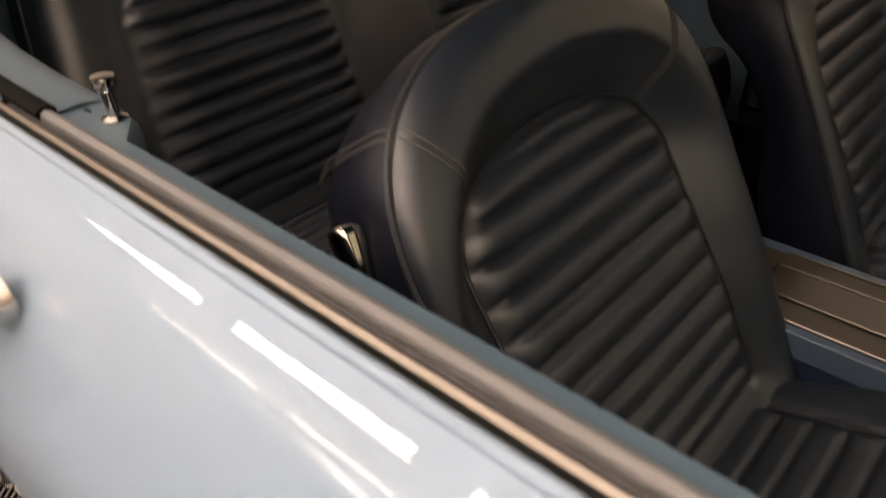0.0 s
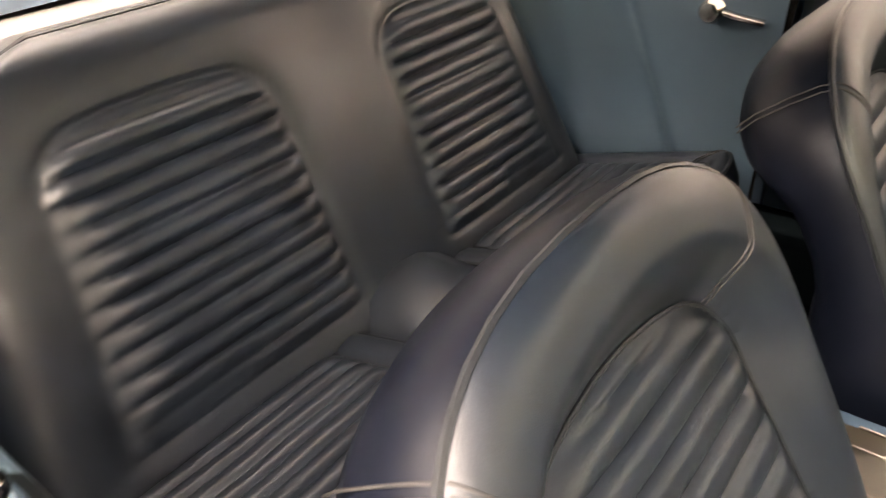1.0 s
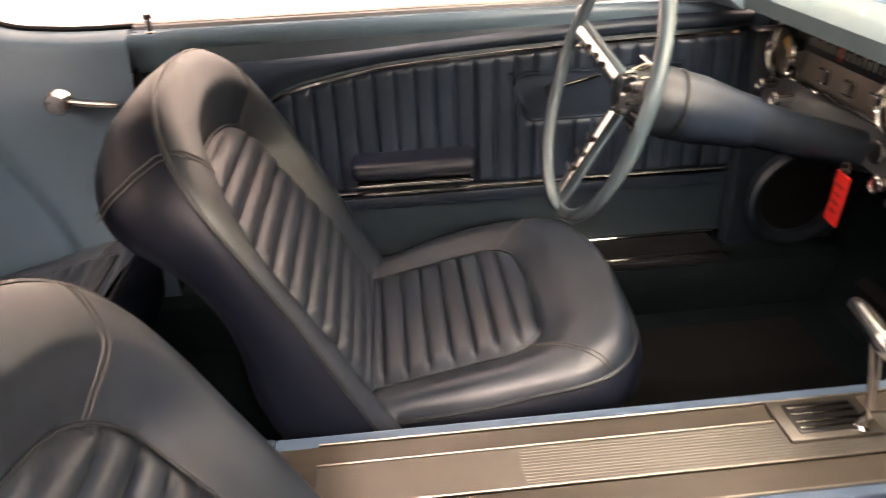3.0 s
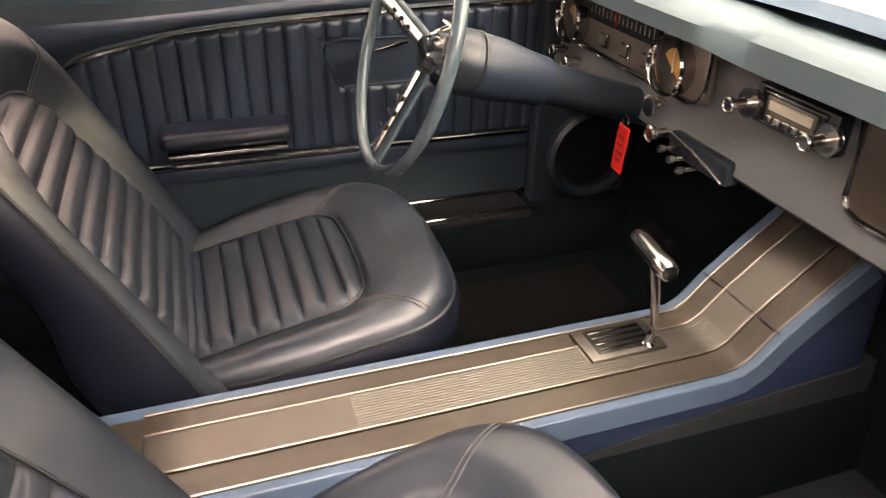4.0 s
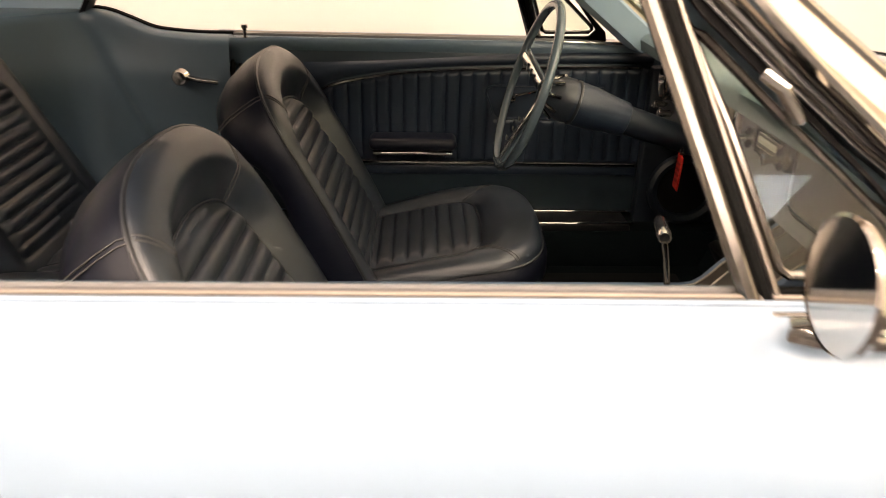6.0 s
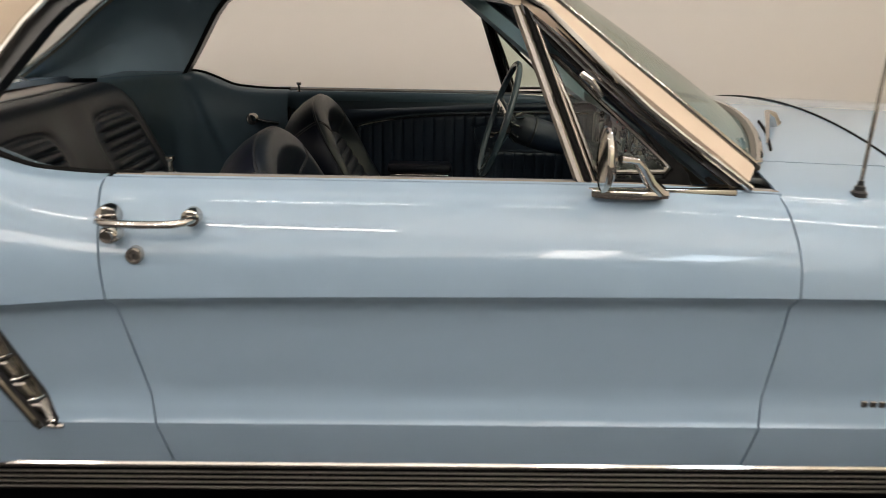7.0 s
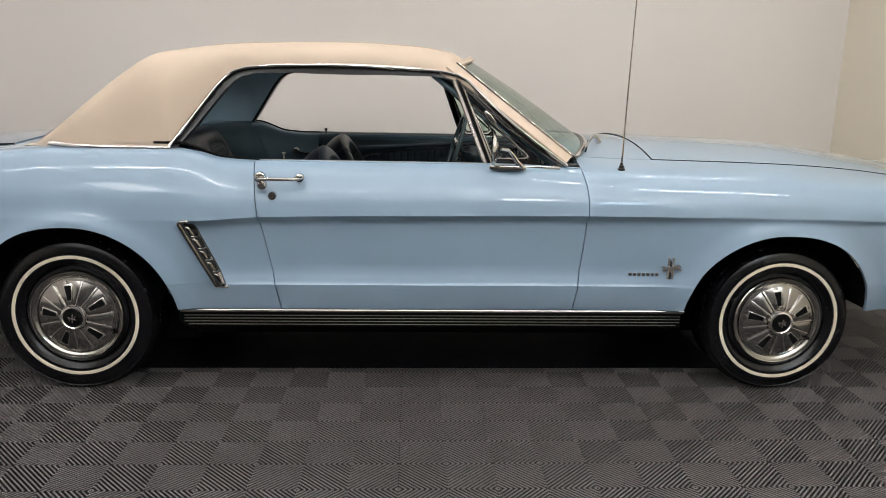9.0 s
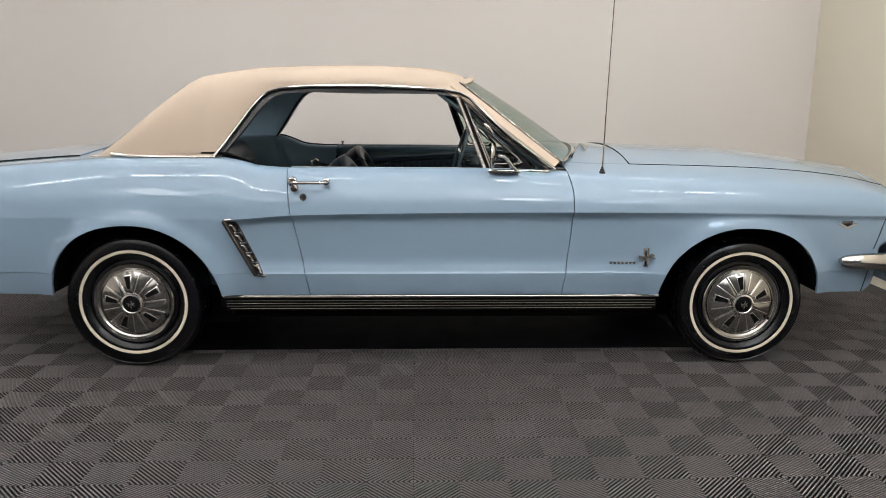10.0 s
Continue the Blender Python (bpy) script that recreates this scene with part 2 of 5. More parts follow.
def box(name, x0, x1, y0, y1, z0, z1, bevel=0.0, seg=2, m=None):
    bm = bmesh.new()
    bmesh.ops.create_cube(bm, size=1)
    bmesh.ops.transform(bm, verts=bm.verts, matrix=Matrix.LocRotScale(
        ((x0 + x1) / 2, (y0 + y1) / 2, (z0 + z1) / 2), None, (abs(x1 - x0), abs(y1 - y0), abs(z1 - z0))))
    if bevel:
        bmesh.ops.bevel(bm, geom=bm.edges, offset=bevel, segments=seg, affect="EDGES", profile=0.5)
    if m is not None:
        bmesh.ops.transform(bm, verts=bm.verts, matrix=m)
    me = bpy.data.meshes.new(name)
    bm.to_mesh(me)
    bm.free()
    return me


def prism(name, outline, axis, a0, a1, bevel=0.0, m=None):
    """A flat outline drawn out along an axis. The outline holds the two other coordinates in order."""
    bm = bmesh.new()
    rings = []
    for a in (a0, a1):
        ring = []
        for p, q in outline:
            co = {"x": (a, p, q), "y": (p, a, q), "z": (p, q, a)}[axis]
            ring.append(bm.verts.new(co))
        rings.append(ring)
    n = len(outline)
    bm.faces.new(rings[0])
    bm.faces.new(rings[1][::-1])
    for i in range(n):
        bm.faces.new((rings[0][i], rings[1][i], rings[1][(i + 1) % n], rings[0][(i + 1) % n]))
    bmesh.ops.recalc_face_normals(bm, faces=bm.faces)
    if bevel:
        edges = [e for f in bm.faces if len(f.verts) == n for e in f.edges] if n > 4 else list(bm.edges)
        bmesh.ops.bevel(bm, geom=list(set(edges)), offset=bevel, segments=2, affect="EDGES", profile=0.5)
    if m is not None:
        bmesh.ops.transform(bm, verts=bm.verts, matrix=m)
    me = bpy.data.meshes.new(name)
    bm.to_mesh(me)
    bm.free()
    return me


def mirrored(me, name):
    """A mesh turned over to the other side of the car."""
    c = me.copy()
    c.name = name
    c.transform(Matrix.Diagonal((1, -1, 1, 1)))
    c.flip_normals()
    return c


# ---- room ----
X0, X1, Y0, Y1, HT = ROOM
tagged(part("wall_north", box("wall_north", X0 - 0.15, X1 + 0.15, Y1, Y1 + 0.15, 0, HT), WALLPAINT, None), "plain light grey painted wall", "wall", kind="structure")
tagged(part("wall_east", box("wall_east", X1, X1 + 0.15, Y0, Y1, 0, HT), SIDEWALL, None), "plain cream painted side wall", "wall", kind="structure")
tagged(part("wall_west", box("wall_west", X0 - 0.15, X0, Y0, Y1, 0, HT), WALLPAINT, None), "plain light grey painted wall", "wall", kind="structure")
# not seen; kept dark so that little light comes from this side
tagged(part("wall_south", box("wall_south", X0 - 0.15, X1 + 0.15, Y0 - 0.15, Y0, 0, HT), DARKWALL, None), "unseen wall behind the camera, kept dark to cut light", "wall", kind="structure")
tagged(part("ceiling", box("ceiling", X0 - 0.15, X1 + 0.15, Y0 - 0.15, Y1 + 0.15, HT, HT + 0.15), CEILPAINT, None), "plain white painted ceiling", "ceiling", kind="structure")
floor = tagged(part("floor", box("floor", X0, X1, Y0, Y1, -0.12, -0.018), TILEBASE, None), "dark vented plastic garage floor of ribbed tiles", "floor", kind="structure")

# ---- the car ----
car = tagged(new("coupe_car"), "light blue classic two-door coupe with tan vinyl roof", "car")

belt_z = curve_table([(-2.4, 0.846), (-1.88, 0.903), (-1.642, 0.922), (-1.403, 0.938), (-0.975, 0.940), (-0.877, 0.927), (-0.794, 0.906), (-0.674, 0.898), (0.219, 0.894), (0.562, 0.881), (0.792, 0.870), (1.297, 0.860), (1.68, 0.843), (1.914, 0.818), (2.12, 0.770)])
crease_z = curve_table([(-2.4, 0.69), (-0.923, 0.690), (-0.644, 0.708), (-0.198, 0.717), (0.576, 0.723), (1.284, 0.718), (1.739, 0.708), (2.12, 0.697)])
centre_z = curve_table([(-2.4, 0.89), (-1.9, 0.935), (-1.55, 0.955), (0.5, 0.965), (0.82, 0.962), (1.0, 0.958), (1.48, 0.943), (1.95, 0.893), (2.12, 0.862)])
taper = curve_table([(-2.4, 0.90), (-1.9, 0.965), (-1.2, 0.995), (-0.6, 1.0), (0.6, 1.0), (1.3, 0.99), (1.8, 0.97), (2.12, 0.925)])
low_profile = curve_table([(0.27, 0.790), (0.35, 0.817), (0.45, 0.840), (0.55, 0.852), (0.65, 0.860), (0.725, 0.864)])
up_profile = curve_table([(0, 0.864), (0.1, 0.8615), (0.2, 0.8588), (0.3, 0.8553), (0.4, 0.8490), (0.5, 0.8405), (0.7, 0.820), (0.85, 0.802), (0.94, 0.787), (1.0, 0.768)])
LOWZ = 0.445
ARCHES = ((-1.335, 0.370, 0.357), (1.345, 0.370, 0.345))


def arch_rise(u, out):
    """Height of a wheel opening, fuller on its outer end."""
    n = 2.35 if u * out > 0 else 2.0
    return max(0.0, 1 - abs(u) ** n) ** (1 / n)


def arch_low(x):
    z = 0.344 + 1.0 * max(0.0, x - 1.955)
    for cx, a, b in ARCHES:
        u = (x - cx) / a
        if abs(u) < 1:
            z = max(z, 0.308 + b * arch_rise(u, cx))
    return z


def side_y(x, z):
    """Half width of the body at x and height z, below the belt."""
    zc = crease_z(x)
    if z >= zc:
        g = (z - zc) / max(1e-4, belt_z(x) - zc)
        y = up_profile(min(1, g))
    else:
        y = low_profile(z * 0.725 / zc if z > LOWZ else z)
        xs = lerp(-0.803, -0.932, (z - 0.440) / 0.243)
        fx = smooth(xs - 0.004, xs + 0.016, x) * (1 - 0.85 * smooth(0.55, 1.25, x))
        d = zc - z
        if z > LOWZ:
            fz = min(smooth(-0.004, 0.035, d), 0.25 + 0.75 * smooth(0.0, 0.06, z - LOWZ)) * smooth(-0.001, 0.006, z - LOWZ)
            y -= 0.030 * fz * fx
        y -= 0.011 * math.exp(-d / 0.05) * smooth(0.0, 0.02, d) * smooth(0.4, 1.0, x)
    if x > 1.88:
        y -= 0.32 * smooth(1.975, 2.15, x) * (1 - smooth(0.545, 0.575, z))
    for cx, a, b in ARCHES:
        r = math.sqrt(((x - cx) / a) ** 2 + ((z - 0.308) / b) ** 2)
        y += 0.024 * math.exp(-((r - 1.0) / 0.13) ** 2) * (1 if z < 0.78 else math.exp(-((z - 0.78) / 0.03) ** 2))
    return y * taper(x)


def top_z(x, y):
    zt = belt_z(x)
    return zt + (centre_z(x) - zt) * max(0.0, 1 - (abs(y) / (0.79 * taper(x))) ** 2)


ROW_LOW = [0, 0.03, 0.12, 0.3, 0.5, 0.7, 0.85, 0.95, 1.0]
ROW_MID = [0.012, 0.035, 0.07, 0.12, 0.2, 0.3, 0.42, 0.54, 0.66, 0.76, 0.84, 0.89, 0.93, 0.96, 0.98, 0.995]
ROW_UP = [0, 0.04, 0.1, 0.2, 0.3, 0.4, 0.5, 0.6, 0.7, 0.78, 0.84, 0.89, 0.93, 0.96, 0.985, 1.0]


def side_panel(name, columns, edge_a=None, edge_b=None, inner=0.758):
    """A panel of the right side: columns of x, with edges that lean with the height."""
    cols = []
    xa, xb = columns[0], columns[-1]
    for x0 in columns:
        col = []
        zc0 = crease_z(x0)
        levels = [lerp(0.344, LOWZ, t) for t in ROW_LOW] + [lerp(LOWZ, zc0, t) for t in ROW_MID] + [("g", t) for t in ROW_UP]
        for lv in levels:
            zz = lv if not isinstance(lv, tuple) else lerp(zc0, belt_z(x0), lv[1])
            x = x0
            if edge_a:
                x += (edge_a(zz) - xa) * (1 - smooth(xa, xa + 0.25, x0))
            if edge_b:
                x += (edge_b(zz) - xb) * smooth(xb - 0.25, xb, x0)
            if isinstance(lv, tuple):
                z = lerp(crease_z(x), belt_z(x), lv[1])
            else:
                z = max(lv, arch_low(x)) if lv < crease_z(x) else lv
            col.append((x, -side_y(x, z), z))
        x = col[-1][0]
        ye = -side_y(x, belt_z(x))
        for t in (0.25, 0.6, 1.0):
            y = lerp(ye, -(inner + (0.035 * smooth(-1.0, -0.93, x) if inner == 0.70 else 0.0)) * taper(x), t)
            col.append((x, y, top_z(x, y) if inner < 0.7 else belt_z(x) + 0.006 * t))
        first = col[0]
        cols.append([(first[0], first[1] + 0.014, first[2])] + col)
    fold = lambda col: [(x, y + 0.018, z) for x, y, z in col]
    return grid(name, [fold(cols[0])] + cols + [fold(cols[-1])])


door_rear = curve_table([(0.344, -0.582), (0.45, -0.601), (0.6, -0.630), (0.71, -0.652), (0.90, -0.672)])
door_front = curve_table([(0.344, 0.545), (0.445, 0.558), (0.6, 0.573), (0.723, 0.580), (0.80, 0.578), (0.885, 0.562)])
GAP = 0.0035


def span(a, b, n):
    return [lerp(a, b, i / n) for i in range(n + 1)]


def arch_columns(k, n=44):
    cx, a, b = ARCHES[k]
    return [cx + a * math.cos(math.pi * (1 - i / n)) for i in range(n + 1)]


door_cols = span(-0.672 + GAP, 0.562 - GAP, 70)
quarter_cols = sorted(set(span(-2.38, -1.708, 18) + arch_columns(0) + span(-0.964, -0.672, 60)))
fender_cols = sorted(set(span(0.562, 0.970, 20) + arch_columns(1) + span(1.714, 2.12, 24)))
door_me = side_panel("door", door_cols, lambda z: door_rear(z) + GAP, lambda z: door_front(z) - GAP)
quarter_me = side_panel("quarter_panel", quarter_cols, None, door_rear, 0.70)
fender_me = side_panel("front_fender", fender_cols, door_front, None, 0.595)

door_r = part("door", door_me, PAINT, car, "light blue painted passenger door")
quarter_r = part("quarter_panel", quarter_me, PAINT, car, "light blue rear quarter panel")
fender_r = part("front_fender", fender_me, PAINT, car, "light blue front fender")
door_l = part("door", mirrored(door_me, "door"), PAINT, car, "light blue painted driver door")
quarter_l = part("quarter_panel", mirrored(quarter_me, "quarter_panel"), PAINT, car, "light blue rear quarter panel")
fender_l = part("front_fender", mirrored(fender_me, "front_fender"), PAINT, car, "light blue front fender")

# hood, cowl, rear deck
HOODY = 0.590


def deck_sheet(name, xf0, xf1, nx, ymax, ny=28, lift=0.0):
    rows = []
    for i in range(nx + 1):
        row = []
        for j in range(ny + 1):
            y = lerp(-ymax, ymax, j / ny)
            x = lerp(xf0(y), xf1(y), i / nx)
            w = y * taper(x)
            row.append((x, w, top_z(x, w) + lift))
        row = [(row[0][0], row[0][1], row[0][2] - 0.02)] + row + [(row[-1][0], row[-1][1], row[-1][2] - 0.02)]
        rows.append(row)
    drop_ = lambda row: [(x, y, z - 0.02) for x, y, z in row]
    return grid(name, [drop_(rows[0])] + rows + [drop_(rows[-1])])


hood_rear = lambda y: 0.905 - 0.018 * (abs(y) / HOODY) ** 2
hood = part("hood", deck_sheet("hood", hood_rear, lambda y: 2.13 + 0.02 * (1 - (y / HOODY) ** 2), 40, HOODY, lift=0.002), PAINT, car, "light blue hood")
cowl = part("cowl", deck_sheet("cowl", lambda y: 0.56, lambda y: hood_rear(y) - 0.006, 10, HOODY + 0.001, lift=0.0), PAINT, car, "light blue cowl panel")
trunk = part("trunk_lid", deck_sheet("trunk_lid", lambda y: -2.36, lambda y: -1.66 + 0.03 * abs(y), 20, 0.575, lift=0.004), PAINT, car, "light blue trunk lid")
# dark strips stand for the shade inside the hood and trunk gaps
for side in (-1, 1):
    line = [(x, side * (HOODY + 0.0025) * taper(x), top_z(x, (HOODY + 0.002) * taper(x)) - 0.001) for x in span(0.888, 2.12, 40)]
    part("hood_gap_shade", sweep("hood_gap_shade", line, 0.0035, 6), BLACK, car, "dark strip for the shade in the hood gap")
for side, q in ((-1, quarter_r), (1, quarter_l)):
    rows = [[(x, side * w * taper(x), top_z(x, w * taper(x)) - 0.001) for w in span(0.584, 0.712, 6)] for x in span(-2.38, -1.640, 20)]
    part("quarter_top", grid("quarter_top", rows), PAINT, q, "light blue panel beside the trunk lid")
for side in (-1, 1):
    line = [(x, side * 0.5785 * taper(x), top_z(x, 0.5785 * taper(x)) + 0.001) for x in span(-2.34, -1.645, 20)]
    part("trunk_gap_shade", sweep("trunk_gap_shade", line, 0.0035, 6), BLACK, car, "dark strip for the shade in the trunk gap")
part("hood_gap_shade", sweep("hood_gap_shade", [(hood_rear(y) - 0.003, y * taper(0.89), top_z(0.89, y) + 0.0005) for y in span(-HOODY, HOODY, 40)], 0.0035, 6), BLACK, car, "dark strip for the shade in the hood gap")
deck = part("rear_deck", deck_sheet("rear_deck", lambda y: -1.655 + 0.03 * abs(y), lambda y: -1.40, 8, 0.71), PAINT, car, "light blue deck below rear window")

# roof: side outline of the opening, then sections across
drip = curve_table([(-1.0, 0.939), (-0.957, 0.995), (-0.877, 1.110), (-0.80, 1.207), (-0.742, 1.238), (-0.66, 1.250), (-0.325, 1.256), (0.02, 1.241), (0.088, 1.228), (0.158, 1.210)])
roof_line = curve_table([(-1.575, 0.940), (-1.386, 1.073), (-1.20, 1.222), (-1.151, 1.256), (-1.10, 1.292), (-1.045, 1.319), (-0.783, 1.355), (-0.364, 1.366), (-0.1, 1.356), (0.07, 1.334), (0.13, 1.311), (0.172, 1.270)])


def glass_y(z):
    return lerp(0.742, 0.585, (z - 0.918) / 0.34)


def roof_base(x):
    if x < -1.0:
        return glass_y(0.939) - 0.10 * smooth(-1.3, -1.575, x), 0.939
    z = drip(x)
    return glass_y(z), z


def roof_section(x, shrink=0.0, n=14):
    yb, zb = roof_base(x)
    zt = roof_line(x)
    yk = min(lerp(0.47, 0.585, smooth(-0.95, -1.15, x)), yb - 0.03)
    zk = zt - 0.022
    zk = max(zk, zb + 0.001)
    e = 2 / lerp(2.2, 3.6, smooth(-0.6, -1.0, x))
    half = []
    for i in range(n + 1):
        w = math.pi / 2 * i / n
        y = yk + (yb - yk) * math.cos(w) ** e
        z = zb + (zk - zb) * math.sin(w) ** e
        half.append((y, z))
    for i in range(1, 9):
        q = i / 8
        half.append((yk * (1 - q), zt - (zt - zk) * (1 - q) ** 2))
    if shrink:
        half = [(max(0.0, y - shrink * (1 if y > 0.2 else y / 0.2)), z - shrink * (0.9 if k > 3 else 0.2)) for k, (y, z) in enumerate(half)]
    bend = 0.072 * smooth(-0.05, 0.172, x)
    left = [(x - bend * (y / 0.55) ** 2, -y, z) for y, z in half]
    right = [(x - bend * (y / 0.55) ** 2, y, z) for y, z in half[:-1]]
    return left + right[::-1]


ROOF_X = span(-1.575, -1.53, 3)[:-1] + span(-1.53, -1.13, 20)[:-1] + span(-1.13, -0.70, 24)[:-1] + span(-0.70, 0.08, 26)[:-1] + span(0.08, 0.172, 8)


def roof_mesh(name, shrink, hole):
    rows = [roof_section(x, shrink) for x in ROOF_X]
    nc = len(rows[0])
    verts = [p for r in rows for p in r]
    faces = []
    for i in range(len(rows) - 1):
        xm = (ROOF_X[i] + ROOF_X[i + 1]) / 2
        for j in range(nc - 1):
            if hole and -1.53 < xm < -1.13 and 14 <= j < nc - 15:
                continue
            faces.append((i * nc + j, i * nc + j + 1, (i + 1) * nc + j + 1, (i + 1) * nc + j))
    return to_mesh(name, verts, faces)


roof = part("roof", roof_mesh("roof", 0.0, True), VINYL, car, "tan grained vinyl roof covering", angle=60)
headliner = part("headliner", roof_mesh("headliner", 0.028, True), LINER, car, "dark blue headliner and sail panels", angle=60)
for k in (16, -17):
    part("roof_seam", sweep("roof_seam", [(q[0], q[1], q[2] + 0.0006) for q in (roof_section(x)[k] for x in span(-1.02, 0.12, 40))], 0.0022, 6), VINYL, roof, "stitched roof seam")
rows = []
for x in span(-1.53, -1.13, 12):
    sec = roof_section(x)
    rows.append([(p[0] , p[1], p[2] - 0.008) for p in sec[14:len(sec) - 14]])
rear_glass = part("rear_window", grid("rear_window", rows), GLASS, car, "clear rear window glass")
rear_glass.visible_shadow = False

# windscreen and pillars
WS_LOW = lambda q: Vector((0.545 + 0.150 * (1 - q * q), 0.665 * q, 0.913 + 0.045 * (1 - q * q)))
WS_TOP = lambda q: Vector((0.090 + 0.086 * (1 - q * q), 0.545 * q, 1.262 + 0.035 * (1 - q * q)))
rows = []
for i in range(13):
    t = i / 12
    rows.append([WS_LOW(q).lerp(WS_TOP(q), t) + Vector((0.007, 0, 0.004)) * math.sin(math.pi * t) * (1 - q ** 4) for q in span(-1, 1, 24)])
windscreen = part("windscreen", grid("windscreen", rows), GREENGLASS, car, "green tinted curved windscreen")
windscreen.visible_shadow = False


def a_pillar(side):
    rows = []
    for i in range(11):
        t = i / 10
        a = WS_LOW(1).lerp(WS_TOP(1), t) + Vector((0.0, 0, 0.01))
        outer = Vector((a.x - 0.042, glass_y(a.z) + 0.018, a.z - 0.012))
        inner = Vector((a.x - 0.06, a.y - 0.03, a.z - 0.03))
        rows.append([Vector((p.x, p.y * side, p.z)) for p in (a, a.lerp(outer, 0.4) + Vector((0, 0.012, 0.008)), outer, outer + Vector((-0.02, -0.02, -0.02)), inner)])
    return grid("a_pillar", rows, close_u=True)


def pillar_trim(side):
    rows = []
    for i in range(11):
        a = WS_LOW(1).lerp(WS_TOP(1), i / 10)
        rows.append([(a.x - 0.090, side * (glass_y(a.z) - 0.030), a.z - 0.030), (a.x - 0.075, side * (a.y - 0.045), a.z - 0.028), (a.x - 0.02, side * (a.y - 0.040), a.z + 0.0), (a.x - 0.012, side * (a.y - 0.018), a.z + 0.004)])
    return grid("pillar_trim", rows)


for side in (-1, 1):
    part("pillar_trim", pillar_trim(side), LINER, car, "blue inner pillar trim", angle=50)
    part("reveal_moulding", sweep("reveal_moulding", [WS_LOW(side).lerp(WS_TOP(side), t) + Vector((0.004, 0, 0.012)) for t in span(0, 1, 10)], 0.011, 8, flat=0.6), CHROME, car, "chrome windscreen moulding")
part("scuttle_moulding", sweep("scuttle_moulding", [WS_LOW(q) + Vector((0.004, 0, 0.004)) for q in span(-1, 1, 36)], 0.011, 8, flat=0.7), BRUSHED, car, "bright moulding below the windscreen")
part("header_moulding", sweep("header_moulding", [WS_TOP(q) + Vector((0.006, 0, 0.004)) for q in span(-1, 1, 24)], 0.013, 8, flat=0.7), VINYL, car, "tan edge above the windscreen")
part("a_pillar", a_pillar(-1), VINYL, car, "tan windscreen pillar", angle=50)
part("a_pillar", a_pillar(1), VINYL, car, "tan windscreen pillar", angle=50)

# opening frame: dark weatherstrip and bright drip rail, right and left
FRAME = [(-1.0, 0.942), (-0.957, 0.998), (-0.917, 1.053), (-0.877, 1.110), (-0.837, 1.166), (-0.80, 1.207), (-0.772, 1.227), (-0.722, 1.243), (-0.60, 1.252), (-0.45, 1.255), (-0.325, 1.256), (-0.16, 1.251), (0.02, 1.241), (0.088, 1.228), (0.133, 1.204), (0.190, 1.151), (0.253, 1.091), (0.320, 1.032), (0.386, 0.982), (0.446, 0.940), (0.506, 0.897)]
for side in (-1, 1):
    pts = [(x, side * (glass_y(z) + 0.006), z) for x, z in FRAME]
    part("drip_rail", sweep("drip_rail", [(x, y + side * 0.006, z) for x, y, z in pts], 0.0068, 8, up=(0, 1, 0)), CHROME, car, "chrome drip rail")
    rows = []
    for x, z in FRAME:
        cx, cz = -0.35, 0.98
        d = Vector((cx - x, 0, cz - z))
        d.normalize()
        p = Vector((x, side * glass_y(z), z))
        inn = p + d * (0.034 if side < 0 else 0.014)
        rows.append([p + Vector((0, 0, 0)), inn + Vector((0, side * 0.004, 0)), inn - Vector((0, side * 0.045, 0)), p - Vector((0, side * 0.05, 0))])
    part("weatherstrip", grid("weatherstrip", rows, close_u=True), BLACKGLOSS, car, "black rubber window surround", angle=40)
    for inset, wide in ((0.012, 0.0022), (0.026, 0.0028)):
        line = [Vector((x, side * (glass_y(z) + 0.005), z)) + Vector((-0.35 - x, 0, 0.98 - z)).normalized() * inset for x, z in FRAME[14:20]]
        part("surround_line", sweep("surround_line", line, wide, 6), DARKCHROME, car, "thin dark bright edge")


